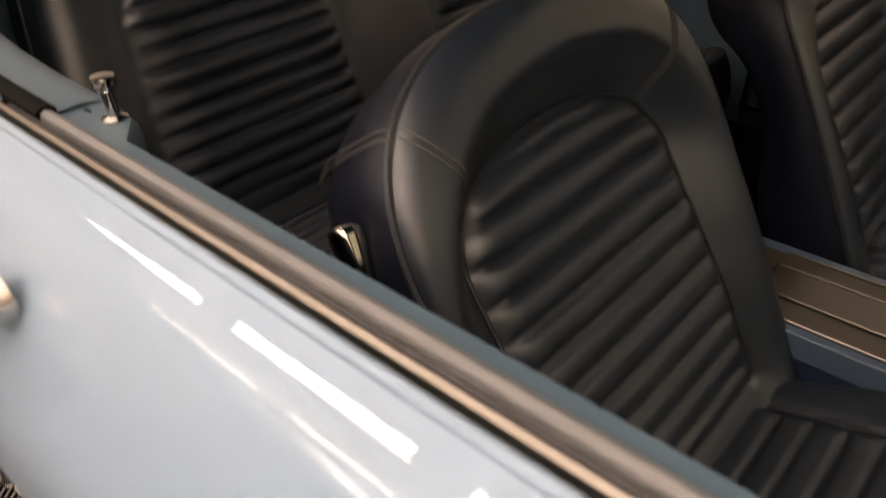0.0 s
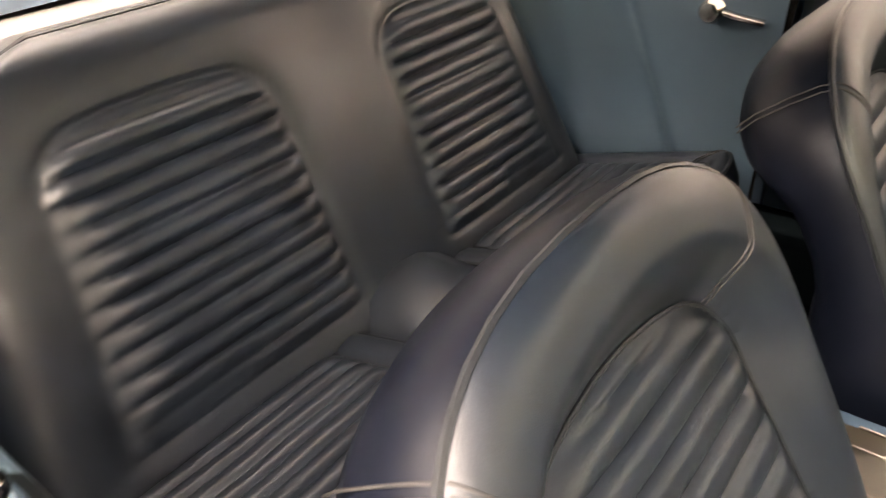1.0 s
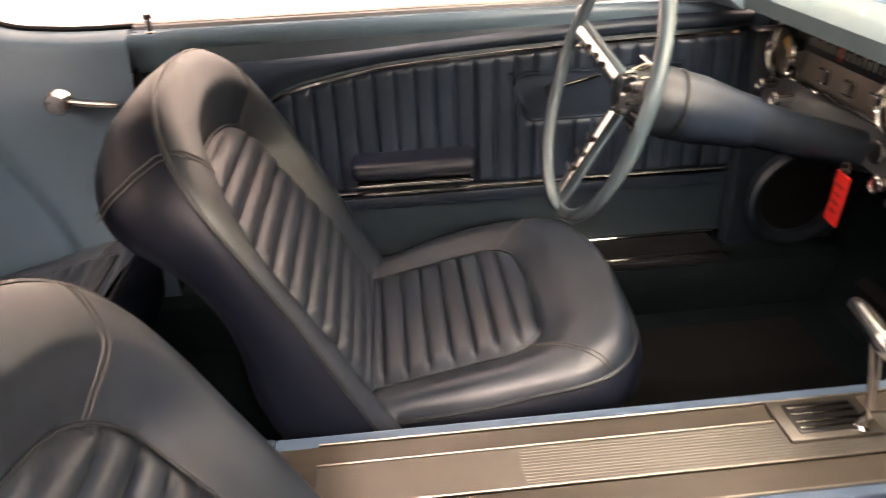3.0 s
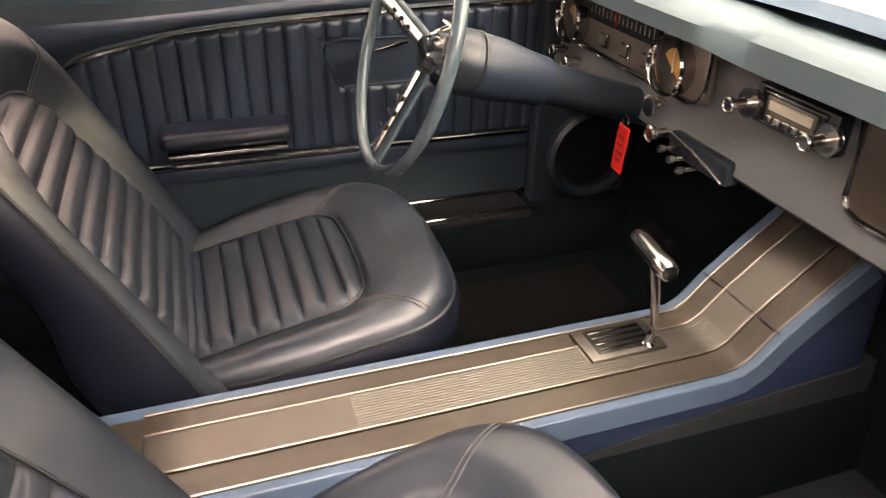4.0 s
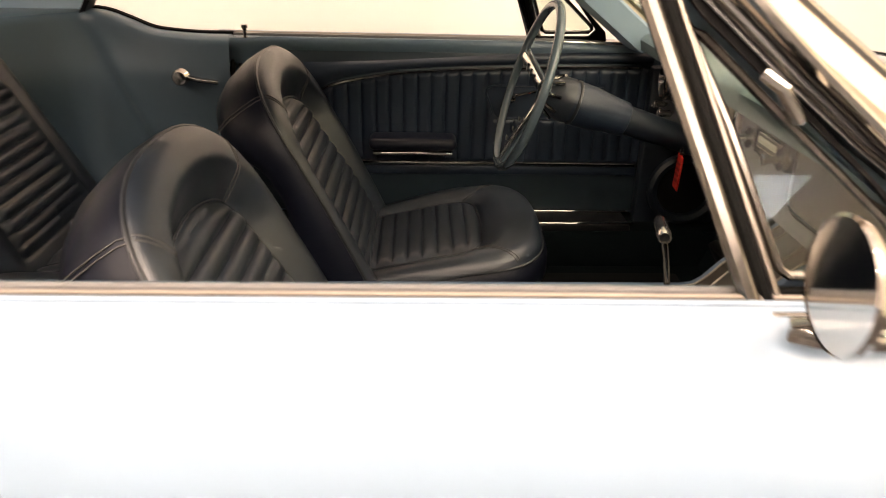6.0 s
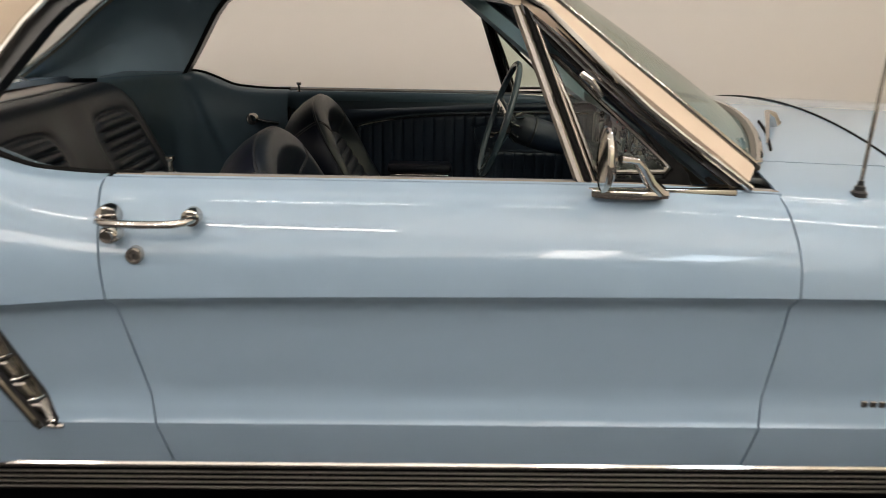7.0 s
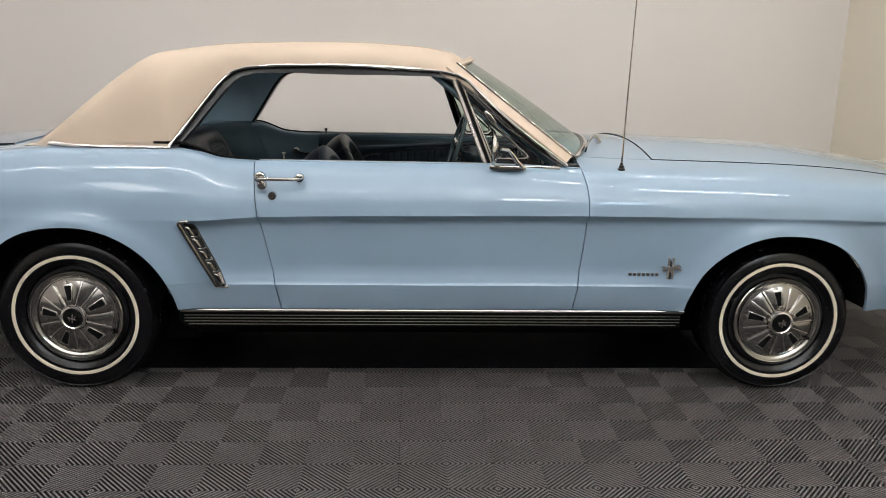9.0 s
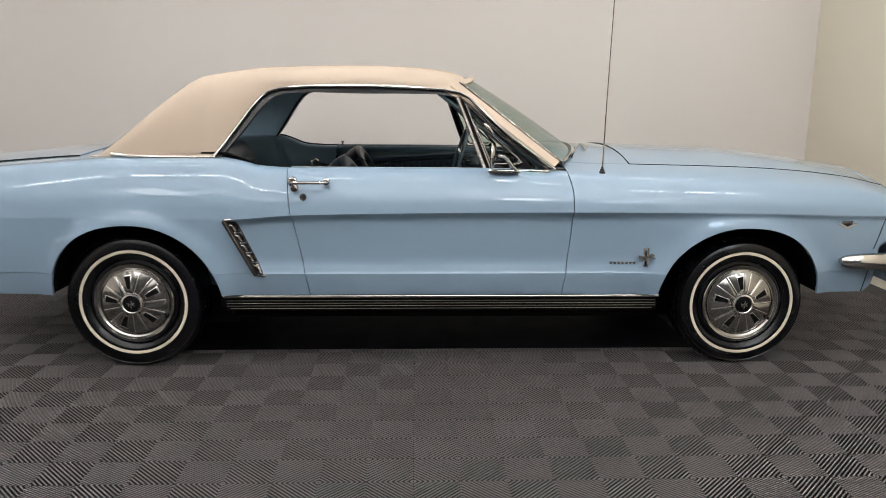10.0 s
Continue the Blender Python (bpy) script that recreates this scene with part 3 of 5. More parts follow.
# ---- wheels ----
def wheel(x, y, side, spin, z=0.304):
    """Side -1 faces the near wall."""
    c = (x, y, z)
    s = side
    tyre = part("wheel", lathe("wheel", [(0.1860, s * -0.17), (0.2101, s * -0.185), (z - 0.0540, s * -0.19), (z - 0.0140, s * -0.175), (z - 0.0010, s * -0.155), (z + 0.0020, s * -0.12), (z + 0.0020, s * -0.05), (z - 0.0010, s * -0.020), (z - 0.0080, s * -0.004), (z - 0.0140, s * 0.003), (z - 0.0165, s * 0.008), (z - 0.0190, s * 0.0065), (z - 0.0280, s * 0.011), (z - 0.0420, s * 0.0145), (z - 0.0580, s * 0.0155), (0.2475, s * 0.0155), (0.2465, s * 0.0175), (0.2445, s * 0.0175), (0.2434, s * 0.0145), (0.2245, s * 0.0140), (0.2173, s * 0.0135), (0.2158, s * 0.0105), (0.2091, s * 0.0065), (0.1950, s * -0.002), (0.1900, s * -0.010), (0.1865, s * -0.022)], c, seg=112), TYRE, car, "black rubber tyre with whitewall", angle=28)
    part("whitewall", lathe("whitewall", [(0.2250, s * 0.0130), (0.2260, s * 0.0158), (0.2320, s * 0.0166), (0.2382, s * 0.0158), (0.2392, s * 0.0130)], c, seg=112), WHITEWALL, tyre, "cream whitewall ring")
    tread = box("tread_block", -0.010, 0.010, -0.060, 0.060, -0.0016, 0.0016, 0.001, 1)
    for k in range(64):
        w = 2 * math.pi * k / 64
        f = part("tread_block", tread, TYRE, tyre)
        f.matrix_basis = Matrix.Translation((c[0], c[1] - s * 0.086, c[2])) @ Matrix.Rotation(w, 4, "Y") @ Matrix.Translation((0, 0, z + 0.0012)) @ Matrix.Rotation(0.35, 4, "Z")
    part("rim", lathe("rim", [(0.187, s * -0.03), (0.190, s * -0.008), (0.185, s * 0.0), (0.181, s * -0.002), (0.178, s * -0.014), (0.12, s * -0.06), (0.0, s * -0.06)], c, seg=72), BLACKGLOSS, tyre, "black steel rim")
    part("wheel_cover", lathe("wheel_cover", [(0.175, s * -0.010), (0.175, s * 0.004), (0.170, s * 0.008), (0.162, s * 0.0055), (0.155, s * -0.001), (0.1500, s * -0.003), (0.1450, s * -0.001), (0.10, s * 0.014), (0.060, s * 0.026), (0.052, s * 0.027), (0.048, s * 0.034)], c, seg=90), COVER, tyre, "ribbed brushed wheel cover", angle=25)
    part("cover_rim", lathe("cover_rim", [(0.1765, s * 0.0), (0.1765, s * 0.007), (0.1735, s * 0.0105), (0.1690, s * 0.0095), (0.1675, s * 0.006)], c, seg=80), CHROME, tyre, "chrome cover edge")
    part("cover_bead", lathe("cover_bead", [(0.1535, s * -0.003), (0.1525, s * 0.0015), (0.1505, s * 0.002), (0.1495, s * -0.001)], c, seg=80), CHROME, tyre, "thin chrome bead")
    part("centre_cap", lathe("centre_cap", [(0.050, s * 0.024), (0.050, s * 0.036), (0.046, s * 0.042), (0.040, s * 0.044), (0.036, s * 0.040)], c, seg=48), BRIGHT, tyre, "chrome hub ring")
    part("cap_face", lathe("cap_face", [(0.0385, s * 0.039), (0.032, s * 0.043), (0.0, s * 0.045)], c, seg=40), BLACK, tyre, "black hub emblem disc")
    rib = prism("rib", [(-0.0020, 0.052), (0.0020, 0.052), (0.0042, 0.143), (0.0, 0.147), (-0.0042, 0.143)], "y", -0.005, 0.005, 0.0015)
    slot = prism("slot", [(-0.0072, 0.069), (0.0072, 0.069), (0.0138, 0.126), (-0.0138, 0.126)], "y", -0.002, 0.002)
    sframe = prism("slot_frame", [(-0.0095, 0.063), (0.0095, 0.063), (0.0175, 0.133), (-0.0175, 0.133)], "y", -0.004, 0.004, 0.002)
    blade = prism("blade", [(-0.0085, 0.056), (0.0085, 0.056), (0.0262, 0.143), (-0.0262, 0.143)], "y", -0.002, 0.002, 0.001)
    for k in range(15):
        w = spin + 2 * math.pi * k / 15
        base = Matrix.Translation((c[0], c[1] + s * 0.0435, c[2])) @ Matrix.Rotation(w, 4, "Y")
        base = base @ Matrix.Rotation(s * 0.285, 4, "X")
        f = part("blade", blade, COVER, tyre)
        f.matrix_basis = Matrix.Translation((c[0], c[1] + s * 0.0425, c[2])) @ Matrix.Rotation(w + math.pi / 15, 4, "Y") @ Matrix.Rotation(s * 0.285, 4, "X") @ Matrix.Rotation(0.10 if k % 2 else -0.07, 4, "Z")
        if k % 3 == 0:
            f = part("slot_frame", sframe, BRIGHT, tyre)
            f.matrix_basis = base
            f = part("slot", slot, BLACK, tyre)
            f.matrix_basis = base @ Matrix.Translation((0, s * 0.0035, 0))
        else:
            f = part("rib", rib, BRIGHT, tyre)
            f.matrix_basis = base
    bm = bmesh.new()
    for cxx, cz, sx, sz, rot in ((0, 0, 0.024, 0.005, 0.35), (0.002, 0, 0.004, 0.034, 0.1), (-0.010, -0.004, 0.003, 0.011, -0.4), (0.011, 0.005, 0.003, 0.011, 0.5)):
        r = bmesh.ops.create_cube(bm, size=1)
        bmesh.ops.transform(bm, verts=r["verts"], matrix=Matrix.Translation((c[0] + cxx, c[1] + s * 0.046, c[2] + cz)) @ Matrix.Rotation(rot, 4, "Y") @ Matrix.Diagonal((sx * 1.4, 0.003, sz, 1)))
    part("emblem", bm, BRIGHT, tyre, "small chrome emblem")
    stem = lathe("valve_stem", [(0.006, -0.004), (0.0055, 0.006), (0.003, 0.009), (0.0, 0.010)], (0, 0, 0), "y", 12)
    stem.transform(Matrix.Diagonal((1, s, 1, 1)))
    f = part("valve_stem", stem, BLACK, tyre, "black valve stem")
    f.matrix_basis = Matrix.Translation((c[0], c[1] + s * 0.006, c[2])) @ Matrix.Rotation(spin + 2.2, 4, "Y") @ Matrix.Translation((0, 0, 0.153))
    return tyre


wheel(-1.367, -0.785, -1, -0.17)
wheel(1.377, -0.79, -1, -0.12, 0.295)
wheel(-1.367, 0.785, 1, 0.4)
wheel(1.377, 0.79, 1, 0.7, 0.295)

for side in (-1, 1):
    for cx, a, b in ARCHES:
        rows = []
        for i in range(25):
            w = math.pi * i / 24
            px, pz = cx + (a + 0.012) * math.cos(w), max(0.346, 0.30 + (b + 0.015) * arch_rise(math.cos(w), cx))
            rows.append([(px, side * 0.800, pz), (px, side * 0.70, pz + 0.0), (px, side * (0.60 if cx < 0 else 0.50), pz)])
        rows_in = [(r[0][0], r[2][1], 0.15) for r in rows]
        part("wheel_well", grid("wheel_well", [r + [q] for r, q in zip(rows, rows_in)]), BLACK, car, "black inner wheel well")

# sill trim: dark ribbed moulding with bright edges
for side in (-1, 1):
    trim = part("sill_trim", box("sill_trim", -0.962, 0.985, side * 0.74, side * 0.802, 0.264, 0.334, 0.008), BLACK, car, "ribbed black and chrome sill moulding")
    part("chrome_strip", sweep("chrome_strip", [(x, side * 0.806, 0.333) for x in span(-0.968, 0.990, 8)], 0.0075, 10), CHROME, trim, "bright upper sill strip")
    for z in (0.276, 0.288, 0.300, 0.312):
        part("rib", box("rib", -0.955 + (z < 0.28) * 0.015, 0.978 - (z < 0.28) * 0.015, side * 0.800, side * 0.806, z - 0.0013, z + 0.0013, 0.0006, 1), BRUSHED, trim)
part("underbody", box("underbody", -0.96, 0.98, -0.70, 0.70, 0.20, 0.275, 0.02), BLACK, car, "black underbody")
for xa, xb in ((-2.15, -1.72), (1.74, 1.98)):
    part("end_pan", box("end_pan", xa, xb, -0.62, 0.62, 0.36, 0.40, 0.01), BLACK, car, "black end pan")

DROP = -0.019
rim_z = lambda x: belt_z(x) - DROP

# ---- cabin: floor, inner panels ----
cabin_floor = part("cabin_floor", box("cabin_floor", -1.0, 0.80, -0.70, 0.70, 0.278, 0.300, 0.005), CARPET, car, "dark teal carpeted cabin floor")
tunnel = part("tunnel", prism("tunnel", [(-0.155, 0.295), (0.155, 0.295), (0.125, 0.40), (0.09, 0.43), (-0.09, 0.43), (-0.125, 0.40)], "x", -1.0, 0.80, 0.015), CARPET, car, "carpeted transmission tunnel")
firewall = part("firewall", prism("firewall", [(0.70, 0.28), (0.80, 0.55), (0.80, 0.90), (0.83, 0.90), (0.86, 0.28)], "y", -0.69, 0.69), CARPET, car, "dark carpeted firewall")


def sheet_y(name, xs, zs, fy, side):
    """A panel that stands along the car: fy gives its half width."""
    return grid(name, [[(x, side * fy(x, z), z) for z in zs] for x in xs])


pad_top = curve_table([(-0.40, 0.760), (-0.365, 0.786), (-0.30, 0.804), (-0.147, 0.827), (0.098, 0.841), (0.442, 0.849), (0.52, 0.849)])
pad_low = lambda x: lerp(0.580, 0.575, (x + 0.3) / 0.8)
FLUTE = 0.0385


def flute_y(x, z):
    f = (x / FLUTE) % 1.0
    inside = min(pad_top(x) - z, z - pad_low(x))
    cup = min(min((x - (0.068 + (0.795 - z) * 0.36)), 0.40 - x), min(0.797 - z, z - 0.702))
    d = 0.006 * (1 - (2 * f - 1) ** 4) * smooth(0.0, 0.012, inside) * (1 - smooth(-0.006, 0.0, cup))
    d += 0.004 * smooth(0.0, 0.006, inside)
    d -= 0.0015 * smooth(0.0, 0.008, cup)
    return 0.686 - d


def door_inner(side, door):
    sp = side * 1.022
    p = part("door_trim", box("door_trim", -0.60, 0.535, sp * 0.688, sp * 0.735, 0.425, 0.888, 0.006), DOORSHELL, door, "blue painted inner door shell, shade in its colour")
    xs = span(-0.42, 0.52, 376)
    rows = [[(x, sp * flute_y(x, z), z) for z in [lerp(pad_low(x), pad_top(x), t) for t in span(0, 1, 44)]] for x in xs]
    part("door_pad", grid("door_pad", rows), DOORVINYL, door, "dark blue fluted vinyl door pad")
    part("upper_trim", sweep("upper_trim", [(x, sp * 0.676, pad_top(x) + 0.003) for x in span(-0.40, 0.50, 40)], 0.0045, 6), CHROME, door, "chrome upper trim strip")
    part("lower_trim", sweep("lower_trim", [(x, sp * 0.676, pad_low(x) - 0.002) for x in span(-0.33, 0.52, 10)], 0.0045, 6), CHROME, door, "chrome lower trim strip")
    part("lower_band", box("lower_band", -0.33, 0.52, sp * 0.678, sp * 0.69, 0.540, 0.566, 0.003), DOORVINYL, door)
    # dark roll between pad and cap
    rows = []
    for x in span(-0.58, 0.53, 30):
        zl, zh = pad_top(x) + 0.010 if x > -0.40 else 0.772, lerp(0.853, 0.889, smooth(-0.45, 0.4, x))
        zl = min(zl, zh - 0.02)
        rows.append([(x, sp * (0.688 - 0.010 * math.sin(math.pi * t) ** 0.7), lerp(zl, zh, t)) for t in span(0, 1, 8)])
    part("upper_roll", grid("upper_roll", rows), DOORVINYL, door, "dark padded upper door roll")
    # painted cap
    prof = [(0.708, 0.845), (0.705, 0.862), (0.703, 0.880), (0.703, 0.892), (0.705, 0.901), (0.709, 0.9055), (0.722, 0.906)]
    rows = []
    for x in span(-0.655, 0.565, 40):
        dz = rim_z(x) - 0.905
        ledge = 0.024 * smooth(-0.540, -0.572, x)
        rows.append([(x, side * (y - (ledge if y < 0.72 else 0)), z + dz * (1 if z > 0.86 else 0.5)) for y, z in prof])
    part("door_cap", grid("door_cap", rows), BLUEMETAL, door, "blue painted door top")
    for y0, y1, h, m, nm in ((0.7500, 0.761, 0.009, PAINT, "belt_lip"), (0.7395, 0.7490, 0.009, BELT, "belt_moulding"), (0.722, 0.7345, 0.008, SATIN, "inner_moulding"), (0.7325, 0.7412, 0.0045, BLACKGLOSS, "window_slot")):
        rows = []
        for x in span(-0.655, 0.565, 30):
            z = rim_z(x) + h
            rows.append([(x, side * y0, z - 0.012), (x, side * (y0 + 0.002), z - 0.001), (x, side * (y0 + y1) / 2, z + 0.001), (x, side * (y1 - 0.002), z - 0.001), (x, side * y1, z - 0.012)])
        part(nm, grid(nm, rows), m, door, "bright belt moulding" if m is BELT else "light blue belt lip" if m is PAINT else "pale satin inner moulding" if m is SATIN else "dark window slot")
    # lock knob
    kx, kz = -0.573, rim_z(-0.57) - 0.001
    part("lock_knob", lathe("lock_knob", [(0.009, 0.0), (0.0095, 0.003), (0.0045, 0.005), (0.0045, 0.018), (0.0052, 0.023), (0.0082, 0.026), (0.0090, 0.029), (0.0085, 0.034), (0.0, 0.035)], (kx, side * 0.696, kz), "z", 20), CHROME, door, "chrome door lock knob")
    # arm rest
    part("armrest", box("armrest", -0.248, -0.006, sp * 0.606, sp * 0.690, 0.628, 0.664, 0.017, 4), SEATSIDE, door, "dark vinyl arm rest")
    part("armrest_strip", box("armrest_strip", -0.236, -0.018, sp * 0.603, sp * 0.690, 0.620, 0.628, 0.003), CHROME, door, "thin chrome arm rest base")
    # window crank and its recess
    part("crank_recess", sweep("crank_recess", [(0.40, sp * 0.682, 0.798), (0.095, sp * 0.682, 0.798), (0.078, sp * 0.682, 0.790), (0.074, sp * 0.682, 0.778), (0.098, sp * 0.682, 0.715), (0.110, sp * 0.682, 0.704), (0.40, sp * 0.682, 0.703)], 0.0035, 6), DOORVINYL, door)
    part("crank_arm", sweep("crank_arm", [(0.235, sp * 0.672, 0.789), (0.20, sp * 0.655, 0.787), (0.142, sp * 0.648, 0.777)], 0.007, 8, flat=0.6), CHROME, door, "chrome window crank")
    part("crank_knob", lathe("crank_knob", [(0.0, -0.002), (0.010, 0.0), (0.013, 0.006), (0.012, 0.018), (0.014, 0.024), (0.010, 0.030), (0.0, 0.031)], (0.138, sp * 0.632 - 0.015, 0.776), "y", 20), CHROME, door, "chrome crank knob")


door_inner(1, door_l)
door_inner(-1, door_r)

for side, q in ((1, quarter_l), (-1, quarter_r)):
    bend = -0.985 if side > 0 else -1.050

    def quarter_y(x, z):
        ridge = lerp(-0.97, -0.80, (0.93 - z) / 0.40)
        y = 0.675 - 0.022 * smooth(ridge - 0.012, ridge + 0.030, x) + 0.02 * smooth(0.80, 0.93, z)
        return y - 0.02 * smooth(0.62, 0.45, z) - 1.15 * (math.sqrt((bend - x) ** 2 + 0.0025) + bend - x - 0.004) / 2
    rows = []
    for x in span(-1.20, -0.612, 60):
        top = max(rim_z(x) + 0.004, 0.91) + 0.018 * smooth(-0.82, -0.95, x)
        col = [(x, side * quarter_y(x, z), z) for z in span(0.36, top - 0.025, 30)]
        y = abs(col[-1][1])
        col += [(x, side * (y + 0.004), top - 0.012), (x, side * (y + 0.012), top - 0.004), (x, side * (y + 0.03), top), (x, side * 0.735, top)]
        rows.append(col)
    trim = part("quarter_trim", grid("quarter_trim", rows), BLUEMETAL, q, "blue grey painted rear quarter trim")
    part("trim_seal", sweep("trim_seal", [(x, side * 0.728, max(rim_z(x) + 0.006, 0.912) + 0.018 * smooth(-0.82, -0.95, x)) for x in span(-1.05, -0.61, 24)], 0.008, 8, flat=0.7), BLACK, q, "black belt seal")
    part("door_seal", sweep("door_seal", [(-0.602, side * 0.708, 0.915), (-0.604, side * 0.696, 0.89), (-0.612, side * 0.684, 0.83), (-0.62, side * 0.668, 0.62), (-0.62, side * 0.664, 0.29)], 0.008, 8), BLACK, q, "black door edge seal")
    if side > 0:
        part("quarter_crank", sweep("quarter_crank", [(-0.735, side * 0.640, 0.822), (-0.69, side * 0.645, 0.812), (-0.645, side * 0.652, 0.805)], 0.011, 8, flat=0.6), CHROME, q, "chrome rear window crank")
        part("quarter_knob", lathe("quarter_knob", [(0.0, -0.004), (0.017, -0.002), (0.022, 0.006), (0.016, 0.018), (0.021, 0.026), (0.0, 0.032)], (-0.735, side * 0.628 - 0.012, 0.822), "y", 18), CHROME, q, "chrome crank knob")
    part("scuff_plate", box("scuff_plate", -0.30, 0.495, side * 0.590, side * 0.735, 0.405, 0.425, 0.004), BLACKGLOSS, car, "dark door sill scuff plate")
    for y in (0.604, 0.698):
        part("scuff_strip", box("scuff_strip", -0.30, 0.508, side * (y - 0.006), side * (y + 0.006), 0.423, 0.430, 0.002, 1), CHROME, car, "chrome sill strip")
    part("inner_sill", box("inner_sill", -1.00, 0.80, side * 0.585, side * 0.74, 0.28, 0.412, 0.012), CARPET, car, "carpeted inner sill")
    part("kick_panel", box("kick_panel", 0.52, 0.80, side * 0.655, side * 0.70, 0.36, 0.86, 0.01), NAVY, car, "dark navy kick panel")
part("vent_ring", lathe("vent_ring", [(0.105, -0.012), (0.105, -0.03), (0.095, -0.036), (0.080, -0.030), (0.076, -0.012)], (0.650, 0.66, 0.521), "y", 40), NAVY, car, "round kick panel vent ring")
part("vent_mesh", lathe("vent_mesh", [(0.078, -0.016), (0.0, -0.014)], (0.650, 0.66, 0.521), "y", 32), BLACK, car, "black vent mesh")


# ---- upholstery ----
def pad(kind, m, length, width, inset_w, inset_lo, inset_hi, parent, high=0.05, thick=0.10, pitch=0.036, bow=0.0, end_bulge=0.0, nu=60, nv=150, pipe=True, label="", corner=0.08, bulge=0.02, rim=0.05, droop=0.0, seed=0.0, lip=0.024, sink=0.026, wrap=0, rear=0.0, puff=0.0105, crest=3.2):
    """A cushion with a raised rim and a fluted middle. Local axes: across, along, outwards."""
    def w_at(h):
        return max(0.012, width(h))

    def arch(h):
        return bow * math.sin(math.pi * h / length) - rear * (1 - smooth(-0.06, 0.37, h))

    mid, half = (inset_lo + inset_hi) / 2, (inset_hi - inset_lo) / 2

    def inset_in(a, h):
        """Distance inside the fluted middle, a rounded box with wide upper corners."""
        r = corner if h > mid else 0.015
        h2 = h + bulge * (a / inset_w) ** 2 if h > mid else h
        p, q = abs(a) - (inset_w - r), abs(h2 - mid) - (half - r)
        return -(math.hypot(max(p, 0), max(q, 0)) + min(max(p, q), 0) - r)

    def depth(a, h):
        w = w_at(h)
        dw = (w_at(min(length, h + 0.004)) - w_at(max(0, h - 0.004))) / 0.008
        e = max(0.0, min((w - abs(a)) / math.sqrt(1 + dw * dw), h + 0.02))
        q = min(1.0, e / rim)
        d = lip + (high - lip) * math.sqrt(max(0.0, 1 - (1 - q) ** 2.2))
        si = inset_in(a, h)
        d -= sink * (1 + (0.8 * smooth(0.12, 0.40, h) if droop else 0.0)) * smooth(-0.065, 0.004, si)
        d -= 0.006 * math.exp(-(si / 0.006) ** 2)
        if si > 0:
            f = ((h - inset_lo) / pitch) % 1.0
            d += puff * (1 - abs(2 * f - 1) ** crest) * smooth(0.0, 0.030, si)
        d += 0.0012 * noise.noise(Vector((a * 14, h * 14, seed)))
        return d + arch(h)
    rows = []
    hs = sorted(set([length * (1 - (1 - t) ** 1.0) for t in span(0, 0.94, nv)] + [length * (1 - 0.06 * (1 - t) ** 2) for t in span(0, 1, 12)]))
    us = [math.sin(math.pi / 2 * u) * 0.45 + u * 0.55 for u in span(-1, 1, nu)]
    for h in hs:
        rows.append([m @ Vector((u * w_at(h), h, depth(u * w_at(h), h))) for u in us])
    face = part(kind, grid(kind, rows), LEATHER, parent, label, angle=70)
    outline = [(-w_at(h), h) for h in hs] + [(w_at(h), h) for h in reversed(hs)]
    ca, ch = 0.0, length * 0.5
    rings = []

    def shell_pt(a, h, grow, d):
        v = Vector((a - ca, h - ch))
        r = v.length
        v = v * ((r + grow) / max(r, 1e-4))
        d = lip + (d - lip) * (1 - 0.40 * smooth(0.22 * length, 0.58 * length, h) * (1 - smooth(0.64 * length, 0.92 * length, h)) if droop else 1.0)
        return m @ Vector((ca + v.x, ch + v.y + droop * (d - lip) * smooth(0.45 * length, length, h), d + arch(h)))
    for grow, d in ((0.0, lip), (0.006, lip - 0.010), (0.011, lip - thick * 0.35), (0.008, lip - thick * 0.7), (-0.004, lip - thick * 0.93), (-0.03, lip - thick), (-0.09, lip - thick - 0.004)):
        rings.append([shell_pt(a, h, grow, d) for a, h in outline])
    n = len(outline)
    verts = [p for r in rings for p in r]
    faces = [(i * n + j, i * n + (j + 1) % n, (i + 1) * n + (j + 1) % n, (i + 1) * n + j) for i in range(len(rings) - 1) for j in range(n)]
    faces.append(tuple((len(rings) - 1) * n + j for j in range(n)))
    part("shell", to_mesh("shell", verts, faces), SEATSIDE, face, "navy vinyl seat shell, side shade in its colour", angle=50)
    if pipe:
        part("piping", sweep("piping", [m @ Vector((a, h, lip + 0.001 + arch(h))) for a, h in outline[2::3]], 0.0038, 6), PIPING, face, "dark seat piping")
        def edge_at(h):
            lo, hi = 0.0, inset_w
            for _ in range(24):
                c = (lo + hi) / 2
                lo, hi = (c, hi) if inset_in(c, h) > 0 else (lo, c)
            return lo
        loop = [(-edge_at(h), h) for h in span(inset_lo + 0.002, inset_hi - 0.0008, 70)]
        loop += [(-a, h) for a, h in reversed(loop)]
        part("inset_piping", sweep("inset_piping", [m @ Vector((a, h, depth(a, h) + 0.003)) for a, h in loop], 0.0024, 6), PIPING, face)
        for sgn in (-1, 1):
            h0 = inset_hi - 0.036
            a0 = edge_at(h0) + 0.004
            hh = lerp(h0, length, 0.58)
            a1 = w_at(hh) * 0.985
            for off in (-0.003, 0.003):
                line = [(lerp(a0, a1, t) - off * 0.7, lerp(h0, hh, t) + off) for t in span(0, 1, 26)]
                part("seam", sweep("seam", [m @ Vector((sgn * a, h, depth(a, h) + 0.0003)) for a, h in line], 0.0011, 5), STITCH, face)
